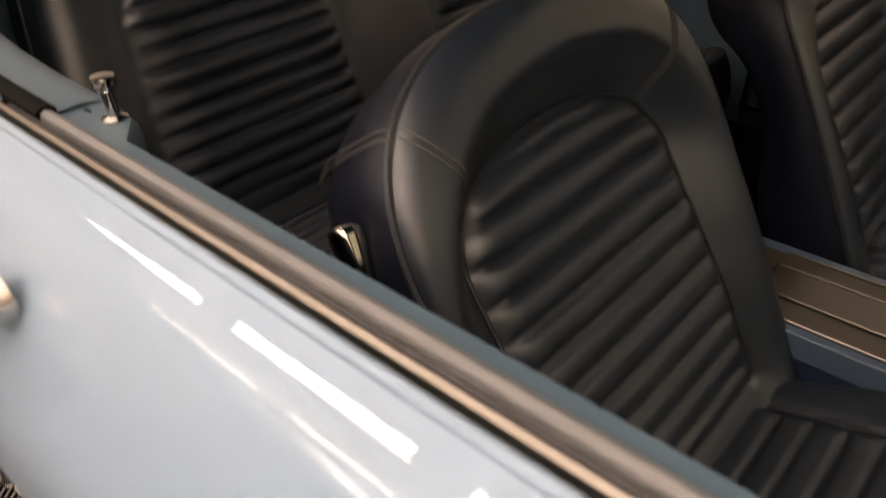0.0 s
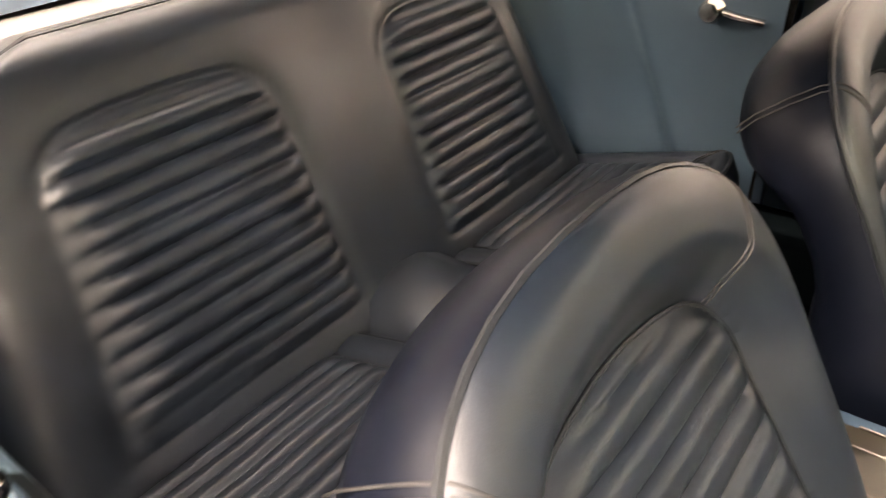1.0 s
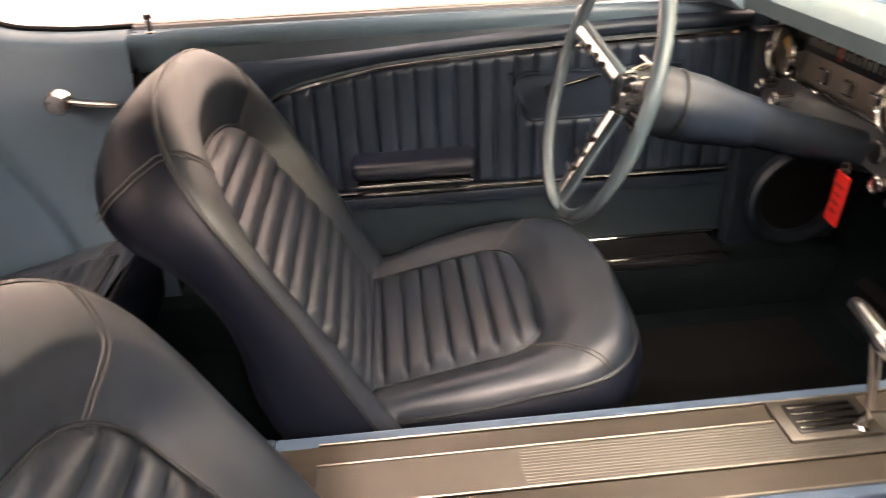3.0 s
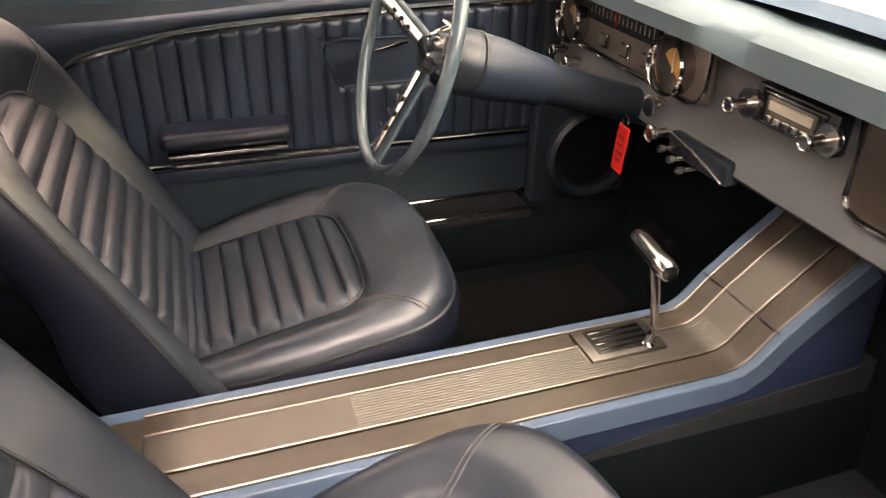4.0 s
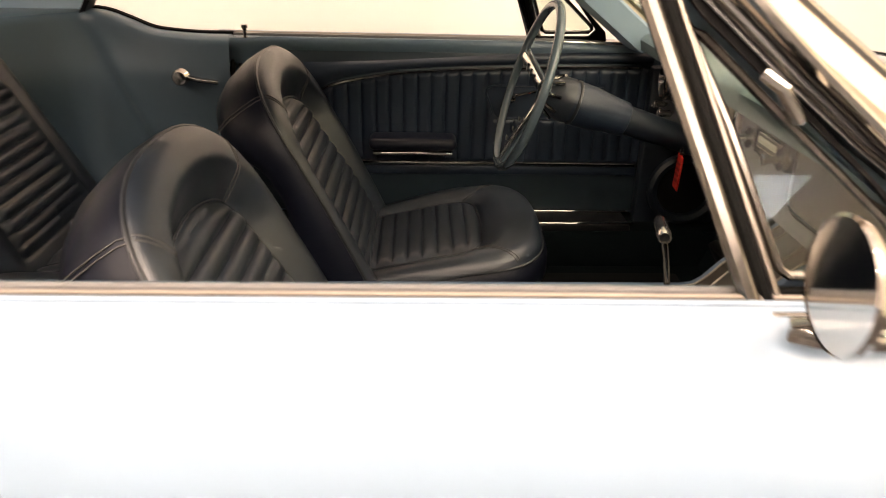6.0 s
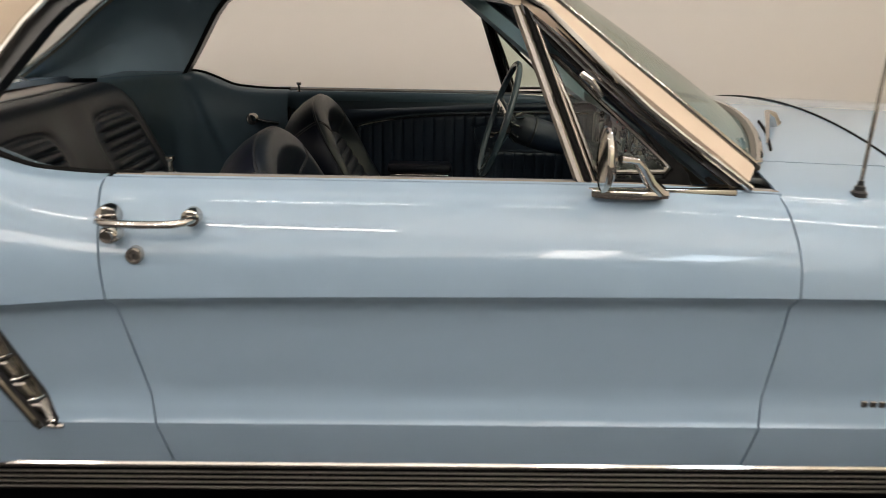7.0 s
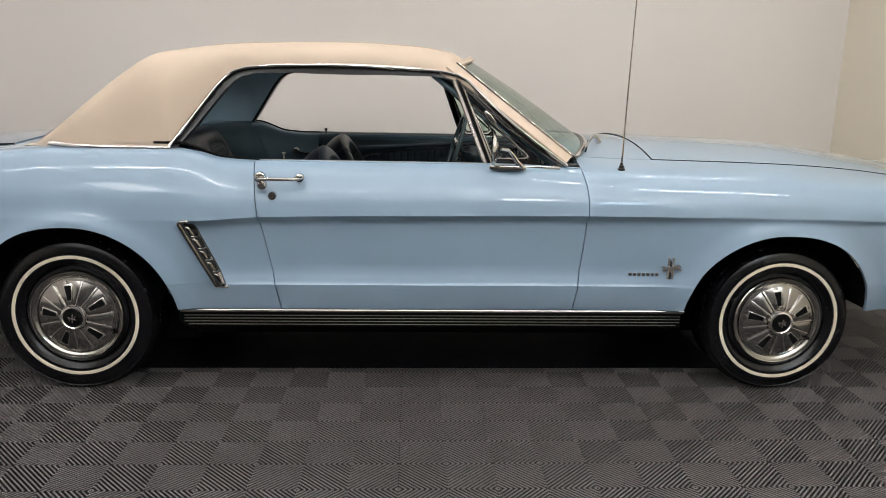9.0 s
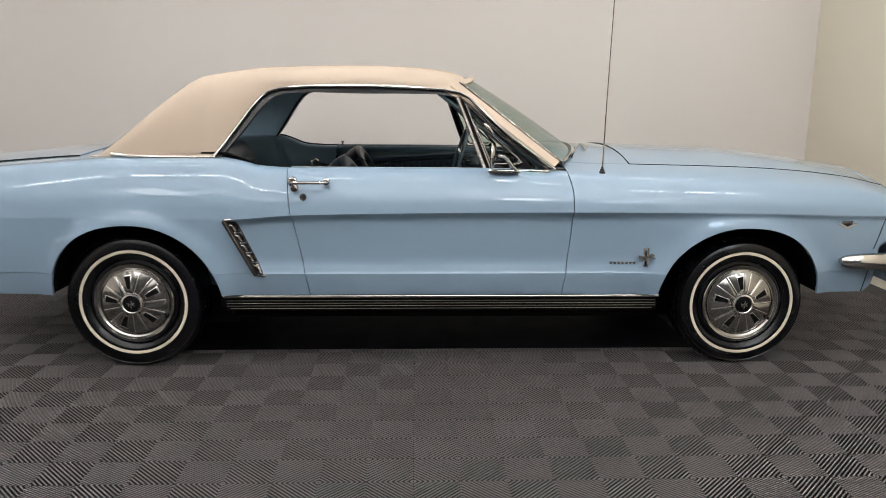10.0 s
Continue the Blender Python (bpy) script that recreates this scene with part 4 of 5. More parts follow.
        if wrap:
            for off in (-0.003, 0.003):
                line = [shell_pt(wrap * w_at(0.515 + off), 0.515 + off, grow, d) for grow, d in ((0.001, lip), (0.007, lip - 0.010), (0.0122, lip - thick * 0.35), (0.0142, lip - thick * 0.7), (0.0065, lip - thick * 0.93))]
                part("wrap_seam", sweep("wrap_seam", line, 0.0012, 5), STITCH, face)
    return face


def frame_matrix(origin, across, along):
    a, b = Vector(across).normalized(), Vector(along).normalized()
    c = a.cross(b)
    r = Matrix((a, b, c)).transposed().to_4x4()
    return Matrix.Translation(origin) @ r


def back_width(h):
    base = 0.252 if h < 0.1 else lerp(0.252, 0.249, smooth(0.1, 0.4, h))
    t = (h - 0.385) / (0.578 - 0.385)
    return base if t <= 0 else base * max(0.0, 1 - min(1, t) ** 2.5) ** (1 / 2.6)


def cushion_width(h):
    base = lerp(0.222, 0.250, smooth(0.0, 0.25, h))
    t = (h - 0.30) / (0.480 - 0.30)
    return base if t <= 0 else base * max(0.0, 1 - min(1, t) ** 3.2) ** (1 / 3.0)


def bucket_seat(y, side):
    base = part("bucket_seat", box("bucket_seat", -0.26, 0.12, y - 0.20, y + 0.20, 0.30, 0.43, 0.01), BLACK, car, "navy black fluted vinyl bucket seat")
    m = frame_matrix((-0.215 - (0.018 if side < 0 else 0), y - (0.012 if side > 0 else 0), 0.414), (0, 1, 0), (-0.46, 0, 0.888))
    back = pad("backrest", m, 0.578, back_width, 0.173, 0.050, 0.464, base, high=0.044, thick=0.126, bow=0.008, label="fluted vinyl backrest", corner=0.06, bulge=0.042, droop=0.24, seed=y, wrap=-1)
    m2 = frame_matrix((-0.285 + (0.014 if side < 0 else 0), y, 0.462), (0, -1, 0), (0.99, 0, 0.095))
    pad("cushion", m2, 0.480, cushion_width, 0.162, -0.030, 0.335, base, high=0.05, thick=0.085, bow=0.0, lip=0.012, sink=0.019, label="fluted vinyl seat cushion", corner=0.055, bulge=0.012, seed=y + 3, rear=0.062 if side < 0 else 0.034, puff=0.0080, crest=4.5)
    if side < 0:
        part("seat_latch", box("seat_latch", -0.013, 0.013, -0.012, 0.012, -0.034, 0.034, 0.008, 3, Matrix.Translation((-0.440, y + side * 0.262, 0.795)) @ Matrix.Rotation(-0.4, 4, "Y")), CHROME, base, "chrome seat back latch")
    return base


bucket_seat(-0.338, -1)
bucket_seat(0.376, 1)


# ---- rear bench ----
BENCH = Matrix.Translation((-0.275, -0.738, 1.177)) @ Matrix.Scale(0.93, 4) @ Matrix.Translation((0.275, 0.738, -1.177))


def bench_back():
    m = BENCH @ frame_matrix((-1.001, 0.042, 0.419), (0, 1, 0), (-0.38, 0, 0.925))
    L = 0.585

    def w_at(h):
        return lerp(0.605, 0.500, h / L) * (1 - 0.30 * max(0.0, (h - 0.46) / (L - 0.46)) ** 2.4)

    def wide(u, h):
        return u * w_at(h) * (1.0 if u > 0 else 1.13)

    def depth(a, h):
        e = max(0.0, min(w_at(h) * (1.0 if a > 0 else 1.13) - abs(a), L - h))
        d = 0.05 * math.sqrt(max(0.0, 1 - (1 - min(1, e / 0.06)) ** 2))
        lo, hi = 0.068, 0.477
        inner, outer = 0.115, lerp(0.505, 0.44, (h - lo) / (hi - lo)) + (0.035 if a < 0 else 0.0)
        c0, wi = (inner + outer) / 2, (outer - inner) / 2
        mid, half = (lo + hi) / 2, (hi - lo) / 2
        r = 0.07 if h > mid else 0.02
        p, q = abs(abs(a) - c0) - (wi - r), abs(h + (0.012 * ((abs(a) - c0) / wi) ** 2 if h > mid else 0) - mid) - (half - r)
        si = -(math.hypot(max(p, 0), max(q, 0)) + min(max(p, q), 0) - r)
        d -= 0.006 * smooth(-0.035, 0.004, si) + 0.004 * math.exp(-(si / 0.005) ** 2)
        if si > 0:
            f = ((h - lo) / 0.0322) % 1.0
            d += 0.0115 * (1 - abs(2 * f - 1) ** 3.0) * smooth(0.0, 0.085 if abs(a) > c0 and h < hi - 0.09 else 0.034, si)
        return d - 0.010 * math.exp(-(a / 0.10) ** 2) + 0.0015 * noise.noise(Vector((a * 9, h * 9, 7)))
    rows = [[m @ Vector((wide(u, h), h, depth(wide(u, h), h))) for u in span(-1, 1, 120)] for h in span(0, L, 150)]
    back = part("rear_bench", grid("rear_bench", rows), LEATHER, car, "navy black fluted rear bench seat", angle=70)
    edge = [m @ Vector((wide(-1, h), h, 0)) for h in span(0, L, 20)] + [m @ Vector((wide(u, L), L, 0)) for u in span(-1, 1, 20)] + [m @ Vector((w_at(h), h, 0)) for h in reversed(span(0, L, 20))]
    rows = [edge, [p + Vector((-0.03, 0, 0.0)) for p in edge], [p + Vector((-0.10, 0, -0.02)) for p in edge]]
    part("bench_shell", grid("bench_shell", rows), LEATHER, back, "dark vinyl bench shell")
    part("bench_piping", sweep("bench_piping", edge, 0.004, 6), PIPING, back)
    return back


bench = bench_back()
for side in (-1, 1):
    def bench_width(h):
        return 0.265 if h < 0.33 else 0.265 * max(0.0, 1 - ((h - 0.33) / 0.05) ** 3) ** (1 / 3) if h < 0.38 else 0.02
    m = BENCH @ frame_matrix((-1.0, side * 0.390 + 0.012, 0.424), (0, -1, 0), (0.966, 0, 0.26))
    pad("rear_cushion", m, 0.376, bench_width, 0.205, 0.01, 0.335, bench, high=0.045, thick=0.12, pitch=0.034, lip=0.028, sink=0.012, label="fluted rear seat cushion", corner=0.02, bulge=0.0, nv=110, nu=40, seed=side * 5)
hump = part("bench_hump", prism("bench_hump", [(p + 0.02, q + 0.018) for p, q in ((-0.125, 0.32), (0.125, 0.32), (0.115, 0.44), (0.09, 0.475), (0.05, 0.492), (0, 0.497), (-0.05, 0.492), (-0.09, 0.475), (-0.115, 0.44))], "x", -1.02, -0.62, 0.012, BENCH), LEATHER, bench, "dark vinyl centre hump", angle=50)
part("package_shelf", box("package_shelf", -1.50, -1.165, -0.60, 0.60, 0.930, 0.946, 0.005), SHELF, car, "taupe rear package shelf")
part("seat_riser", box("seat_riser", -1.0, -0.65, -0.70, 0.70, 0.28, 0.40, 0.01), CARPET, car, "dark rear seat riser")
part("rear_bulkhead", box("rear_bulkhead", -1.32, -1.29, -0.66, 0.66, 0.28, 0.92), BLACK, car, "dark rear bulkhead")

# ---- console ----
CPATH = [(-0.348, 0.510), (-0.291, 0.510), (-0.04, 0.510), (0.30, 0.510), (0.455, 0.510), (0.482, 0.514), (0.502, 0.527), (0.536, 0.564), (0.596, 0.616), (0.655, 0.664)]


def console_strip(name, y0, y1, lift, drop, mat, parent, label="", i0=0, i1=None):
    rows = []
    pts = CPATH[i0:i1]
    for k, (x, z) in enumerate(pts):
        a, b = pts[max(0, k - 1)], pts[min(len(pts) - 1, k + 1)]
        t = Vector((b[0] - a[0], b[1] - a[1])).normalized()
        nx, nz = -t.y, t.x
        rows.append([(x + nx * l, y, z + nz * l) for y, l in ((y0, -drop), (y0, lift - 0.0015), (y0 + 0.0015, lift), (y1 - 0.0015, lift), (y1, lift - 0.0015), (y1, -drop))])
    n = len(rows[0])
    verts = [p for r in rows for p in r]
    faces = [(i * n + j, i * n + (j + 1) % n, (i + 1) * n + (j + 1) % n, (i + 1) * n + j) for i in range(len(rows) - 1) for j in range(n)]
    faces += [tuple(range(n)), tuple((len(rows) - 1) * n + j for j in range(n))]
    me = to_mesh(name, verts, faces)
    return part(name, me, mat, parent, label)


CY = -0.014
console = console_strip("console", CY - 0.0925, CY + 0.0925, 0.0, 0.036, CONSOLEBLUE, car, "blue plastic centre console with metal top")
side_out = [(-0.345, 0.30), (-0.345, 0.488), (0.455, 0.488), (0.490, 0.498), (0.515, 0.520), (0.63, 0.624), (0.70, 0.64), (0.72, 0.30)]
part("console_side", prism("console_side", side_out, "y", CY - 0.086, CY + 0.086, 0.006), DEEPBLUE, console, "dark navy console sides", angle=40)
for s in (-1, 1):
    wide = 0.0700 if s > 0 else 0.0765
    a, b = sorted((CY + s * 0.0350, CY + s * wide))
    console_strip("brown_insert", a, b, 0.002, 0.004, WOODGRAIN, console, "dark brown console insert")
    a, b = sorted((CY + s * wide, CY + s * (wide + 0.0025)))
    console_strip("edge_strip", a, b, 0.005, 0.004, BELT, console, "bright console edge", i0=1)
    a, b = sorted((CY + s * 0.0325, CY + s * 0.0350))
    console_strip("centre_strip", a, b, 0.006, 0.004, BELT, console, "bright console strip", i0=1)
plate = console_strip("centre_plate", CY - 0.0325, CY + 0.0325, 0.004, 0.004, BRUSHED, console, "ribbed aluminium console plate", i0=1)
for k in range(12):
    y = CY - 0.0275 + k * 0.005
    console_strip("plate_rib", y - 0.0016, y + 0.0016, 0.0044, 0.0, BRUSHED, plate, i0=2, i1=7)
part("console_joint", box("console_joint", -0.0006, 0.0006, CY - 0.084, CY + 0.084, -0.001, 0.0062, m=Matrix.Translation((0.536, 0, 0.564)) @ Matrix.Rotation(-0.76, 4, "Y")), BLACKGLOSS, console, "dark console joint")
part("rear_insert", box("rear_insert", -0.346, -0.2925, CY - 0.0352, CY + 0.0352, 0.511, 0.5155, 0.001, 1), WOODGRAIN, console, "dark brown rear console insert")
part("end_cap", box("end_cap", -0.366, -0.3485, CY - 0.093, CY + 0.093, 0.30, 0.514, 0.006), BLUEMETAL, console, "dark console rear cap")
GY = 0.015   # the shifter stands off centre, towards the driver
gate = part("shift_gate", box("shift_gate", 0.296, 0.418, GY - 0.037, GY + 0.037, 0.511, 0.519, 0.003), BRUSHED, console, "bright shifter surround")
part("shift_slot", box("shift_slot", 0.312, 0.404, GY - 0.027, GY + 0.027, 0.515, 0.5205, 0.002), BLACKGLOSS, gate, "black shifter opening")
for y in (-0.019, -0.008, 0.006, 0.018):
    part("shift_rail", box("shift_rail", 0.316, 0.400, GY + y - 0.002, GY + y + 0.002, 0.518, 0.5225, 0.001), DARKCHROME, gate)
part("shift_foot", lathe("shift_foot", [(0.0, 0.010), (0.006, 0.008), (0.009, 0.003), (0.012, 0.0)], (0.393, -0.008, 0.518), "z", 18), CHROME, gate, "chrome lever foot")
lever = part("shift_lever", sweep("shift_lever", [(0.391, -0.008, 0.516), (0.397, -0.008, 0.534), (0.397, -0.009, 0.552), (0.386, -0.011, 0.612), (0.373, -0.013, 0.664)], 0.0068, 12, radii=[0.0085, 0.0068, 0.0066, 0.0066, 0.0075]), CHROME, console, "chrome shift lever with T handle")
grip = lathe("shift_handle", [(0.0, -0.062), (0.010, -0.061), (0.0138, -0.056), (0.0150, -0.034), (0.0135, -0.032), (0.0140, 0.030), (0.0128, 0.050), (0.010, 0.057), (0.0, 0.059)], (0, 0, 0), "y", 24)
grip.transform(Matrix.Translation((0.368, -0.013, 0.676)) @ Matrix.Rotation(-0.22, 4, "Z") @ Matrix.Rotation(-0.09, 4, "X"))
part("shift_handle", grip, BRIGHT, lever, "chrome T handle")
part("tunnel_carpet", prism("tunnel_carpet", [(0.02, 0.29), (0.02, 0.405), (0.46, 0.454), (0.74, 0.474), (0.74, 0.29)], "y", CY - 0.0895, CY + 0.0895, 0.004), LITCARPET, console, "dark carpet beside the console")
part("side_screw", lathe("side_screw", [(0.0055, 0.0), (0.005, -0.003), (0.0, -0.004)], (-0.225, CY - 0.086, 0.432), "y", 14), CHROME, console, "bright side screw")

# ---- dash ----
DROP = 0.0
dash_prof = [(0.66, 0.880), (0.64, 0.890), (0.60, 0.895), (0.53, 0.900), (0.520, 0.897), (0.525, 0.889), (0.560, 0.886), (0.578, 0.880), (0.576, 0.79), (0.548, 0.730), (0.546, 0.708), (0.570, 0.690), (0.66, 0.668)]
dash = part("dashboard", prism("dashboard", dash_prof, "y", -0.675, 0.675, 0.004), DASHMETAL, car, "blue padded dashboard", angle=40)
pad_prof = [(0.80, 0.905), (0.70, 0.918), (0.60, 0.928), (0.53, 0.931), (0.504, 0.927), (0.492, 0.914), (0.498, 0.897), (0.515, 0.890), (0.54, 0.89), (0.80, 0.885)]
rows = []
for y in span(-0.672, 0.672, 60):
    hump_ = smooth(0.04, 0.12, y)
    far = WS_LOW(y / 0.72).x - 0.012
    rows.append([(min(x, far) - (0.030 * hump_ if x < 0.56 else 0), y, z + (0.006 * hump_ if z > 0.91 else -0.004 * hump_ - (0.020 * (1 - hump_) if x < 0.52 else 0.0))) for x, z in pad_prof])
part("dash_pad", grid("dash_pad", rows, close_u=True), DASHPAD, dash, "pale blue padded dash top", angle=50)
bezel = part("gauge_bezel", box("gauge_bezel", 0.556, 0.580, 0.180, 0.660, 0.772, 0.884, 0.012, 3), BEZELGREY, dash, "grey brown instrument bezel")
part("bezel_trim", sweep("bezel_trim", [(0.556, 0.178, 0.885), (0.556, 0.178, 0.800), (0.556, 0.190, 0.778), (0.556, 0.215, 0.769), (0.556, 0.63, 0.772), (0.556, 0.652, 0.785), (0.556, 0.655, 0.885)], 0.0035, 6), CHROME, bezel, "chrome bezel edge")
for y in (0.256, 0.588):
    part("gauge_ring", lathe("gauge_ring", [(0.047, 0.0), (0.048, -0.024), (0.045, -0.028), (0.042, -0.024), (0.040, 0.0)], (0.557, y, 0.818), "x", 36), CHROME, bezel, "chrome gauge ring")
    part("gauge_face", lathe("gauge_face", [(0.042, -0.004), (0.0, -0.005)], (0.557, y, 0.818), "x", 30), BLACKGLOSS, bezel, "dark gauge face")
    part("gauge_dial", prism("gauge_dial", [(y + 0.030 * math.cos(a), 0.814 + 0.030 * math.sin(a)) for a in span(0.5, 3.9, 14)], "x", 0.5495, 0.5520), GOLD, bezel, "amber gauge dial")
    part("gauge_needle", box("gauge_needle", 0.547, 0.549, y - 0.0012, y + 0.0012, 0.806, 0.840), IVORY, bezel)
part("speed_scale", box("speed_scale", 0.549, 0.558, 0.305, 0.545, 0.830, 0.876, 0.003), BLACKGLOSS, bezel, "black linear speed scale")
for k in range(16):
    part("scale_mark", box("scale_mark", 0.5475, 0.5495, 0.318 + k * 0.0138, 0.3192 + k * 0.0138, 0.843, 0.855 if k % 2 else 0.860), IVORY, bezel)
part("speed_needle", box("speed_needle", 0.546, 0.549, 0.434, 0.438, 0.836, 0.866), RED, bezel, "red needle")
for y in (0.336, 0.405, 0.478):
    part("small_gauge", box("small_gauge", 0.550, 0.558, y - 0.014, y + 0.014, 0.789, 0.815, 0.003), CHROME, bezel, "small square gauge")
    part("small_face", box("small_face", 0.548, 0.551, y - 0.010, y + 0.010, 0.793, 0.811, 0.001), BEZELGREY, bezel)


def knob(y, z, r, x=0.570, length=0.035, parent=dash, mat=BRIGHT):
    part("knob", lathe("knob", [(r * 0.95, 0.0), (r * 0.9, -length * 0.10), (r * 0.5, -length * 0.16), (r * 0.5, -length * 0.34), (r * 0.85, -length * 0.40), (r * 0.72, -length * 0.62), (r * 0.80, -length * 0.78), (r * 1.12, -length * 0.84), (r * 1.12, -length * 0.96), (r * 0.9, -length), (r * 0.75, -length * 0.97), (0.0, -length * 0.98)], (x, y, z), "x", 20), mat, parent, "chrome dash knob")


radio = part("radio", box("radio", 0.552, 0.578, -0.078, 0.072, 0.7930, 0.8490, 0.006), NAVY, dash, "chrome fronted radio")
part("radio_frame", sweep("radio_frame", [(0.551, -0.060, 0.8000), (0.551, -0.060, 0.8420), (0.551, 0.052, 0.8420), (0.551, 0.052, 0.8000)], 0.0035, 6, closed=True), BRIGHT, radio, "chrome radio frame")
part("radio_face", box("radio_face", 0.547, 0.554, -0.050, 0.042, 0.8030, 0.8390, 0.003), BRUSHED, radio, "brushed radio face")
part("radio_dial", box("radio_dial", 0.5445, 0.549, -0.042, 0.034, 0.8210, 0.8340, 0.002), IVORY, radio, "ivory radio dial")
for k in range(5):
    part("radio_button", box("radio_button", 0.540, 0.549, -0.042 + k * 0.0158, -0.030 + k * 0.0158, 0.8050, 0.8160, 0.002), BRIGHT, radio)
for y in (0.068, -0.074):
    knob(y, 0.8190, 0.0100, 0.552, 0.046, radio)
    knob(y, 0.8190, 0.0185, 0.552, 0.012, radio)
knob(0.622, 0.750, 0.011, 0.570, 0.050)
knob(0.556, 0.742, 0.012, 0.570, 0.055)
knob(0.285, 0.743, 0.016, 0.560, 0.026)
knob(0.235, 0.715, 0.013, 0.560, 0.052)
hv = part("heater_panel", box("heater_panel", 0.534, 0.560, 0.070, 0.215, 0.690, 0.728, 0.006), NAVY, dash, "heater lever panel")
part("heater_bar", sweep("heater_bar", [(0.532, 0.215, 0.726), (0.532, 0.150, 0.716), (0.532, 0.075, 0.694)], 0.0025, 6), BRIGHT, hv, "chrome heater trim")
for y, z in ((0.188, 0.708), (0.162, 0.701), (0.136, 0.694)):
    part("heater_lever", box("heater_lever", 0.510, 0.540, y - 0.0035, y + 0.0035, z - 0.003, z + 0.003, 0.002), BRIGHT, hv, "chrome heater lever")
    part("lever_tip", lathe("lever_tip", [(0.0, -0.014), (0.006, -0.013), (0.007, -0.006), (0.004, 0.0)], (0.512, y, z), "x", 14), BRIGHT, hv)
glove = part("glove_door", box("glove_door", 0.548, 0.576, -0.600, -0.114, 0.742, 0.872, 0.012, 3), WOODGRAIN, dash, "dark brown glove box panel")
part("glove_trim", sweep("glove_trim", [(0.549, -0.118, 0.765), (0.549, -0.113, 0.860), (0.549, -0.130, 0.872), (0.549, -0.585, 0.872), (0.549, -0.598, 0.86), (0.549, -0.598, 0.757), (0.549, -0.585, 0.743), (0.549, -0.145, 0.743), (0.549, -0.126, 0.750)], 0.0045, 6, closed=True), CHROME, dash, "bright glove box edge")

DROP = -0.019
# steering wheel and column
ax = Vector((0.955, 0, -0.298))
wc = Vector((0.136, 0.352, 0.870))
wu = Vector((0.298, 0, 0.955))
wv = Vector((0, 1, 0))
rim_pts = [wc + wu * (0.190 * math.cos(2 * math.pi * k / 72)) + wv * (0.190 * math.sin(2 * math.pi * k / 72)) for k in range(72)]
swheel = part("steering_wheel", sweep("steering_wheel", rim_pts, 0.0104, 12, closed=True, up=tuple(ax)), WHEELBLUE, car, "blue grey steering wheel with chrome spokes")
hubp = wc + ax * 0.045
for ang in (math.pi, math.radians(75), math.radians(-75)):
    d = wu * math.cos(ang) + wv * math.sin(ang)
    part("spoke", sweep("spoke", [hubp + d * 0.03, wc + ax * 0.030 + d * 0.09, wc + ax * 0.006 + d * 0.185], 0.0175, 8, flat=0.35, up=tuple(ax)), WHEELBLUE, swheel, "wheel spoke")
    part("spoke_trim", sweep("spoke_trim", [hubp - ax * 0.012 + d * 0.03, wc + ax * 0.018 + d * 0.09, wc - ax * 0.002 + d * 0.165], 0.0125, 8, flat=0.30, up=tuple(ax)), BRIGHT, swheel, "brushed spoke trim")
    for q in (0.075, 0.10, 0.125):
        part("spoke_hole", lathe("spoke_hole", [(0.005, 0.0), (0.006, -0.003), (0.0, -0.003)], tuple(wc + ax * lerp(0.012, -0.001, (q - 0.075) / 0.05) + d * q), "x", 12), BLACKGLOSS, swheel)
rot = ax.to_track_quat("Z", "Y").to_matrix().to_4x4()
hub = lathe("hub", [(0.0, -0.012), (0.026, -0.010), (0.034, 0.0), (0.036, 0.012), (0.050, 0.03), (0.052, 0.06)], (0, 0, 0), "z", 32)
hub.transform(Matrix.Translation(hubp) @ rot)
part("hub", hub, NAVY, swheel, "dark horn hub cone")
cap = lathe("horn_cap", [(0.0, -0.018), (0.022, -0.016), (0.030, -0.008), (0.034, -0.001)], (0, 0, 0), "z", 32)
cap.transform(Matrix.Translation(hubp) @ rot)
part("horn_cap", cap, CHROME, swheel, "chrome horn cap")
for k in range(9):
    a = 2 * math.pi * k / 9
    d = wu * math.cos(a) + wv * math.sin(a)
    part("hub_fin", sweep("hub_fin", [hubp + ax * 0.004 + d * 0.036, hubp + ax * 0.028 + d * 0.052], 0.004, 6), CHROME, swheel)
col_me = lathe("steering_column", [(0.045, 0.05), (0.051, 0.075), (0.050, 0.115), (0.043, 0.165), (0.040, 0.20), (0.033, 0.204)], (0, 0, 0), "z", 32)
col_me.transform(Matrix.Translation(hubp) @ rot)
part("steering_column", col_me, DOORVINYL, car, "dark blue steering column")
# lower column in navy, to hold the shadow below the dash
tube = lathe("column_tube", [(0.034, 0.19), (0.034, 0.24), (0.032, 0.30), (0.030, 0.62)], (0, 0, 0), "z", 32)
tube.transform(Matrix.Translation(hubp) @ rot)
part("column_tube", tube, NAVY, car, "lower steering column, dash shadow in its colour")
collar = lathe("column_collar", [(0.050, 0.068), (0.0525, 0.070), (0.0525, 0.074), (0.050, 0.076)], (0, 0, 0), "z", 32)
collar.transform(Matrix.Translation(hubp) @ rot)
part("column_collar", collar, BLACKGLOSS, car, "dark column collar")
part("turn_stalk", sweep("turn_stalk", [hubp + ax * 0.09, hubp + ax * 0.085 + wv * 0.08 + wu * 0.02, hubp + ax * 0.07 + wv * 0.16 + wu * 0.03], 0.005, 8), CHROME, car, "chrome turn signal stalk")
for y, w in ((0.36, 0.045), (0.18, 0.030)):
    part("pedal", box("pedal", 0.66, 0.69, y - w, y + w, 0.40, 0.47, 0.008, 2, Matrix.Translation((0.675, 0, 0.43)) @ Matrix.Rotation(-0.5, 4, "Y") @ Matrix.Translation((-0.675, 0, -0.43))), BLACK, car, "black rubber pedal")
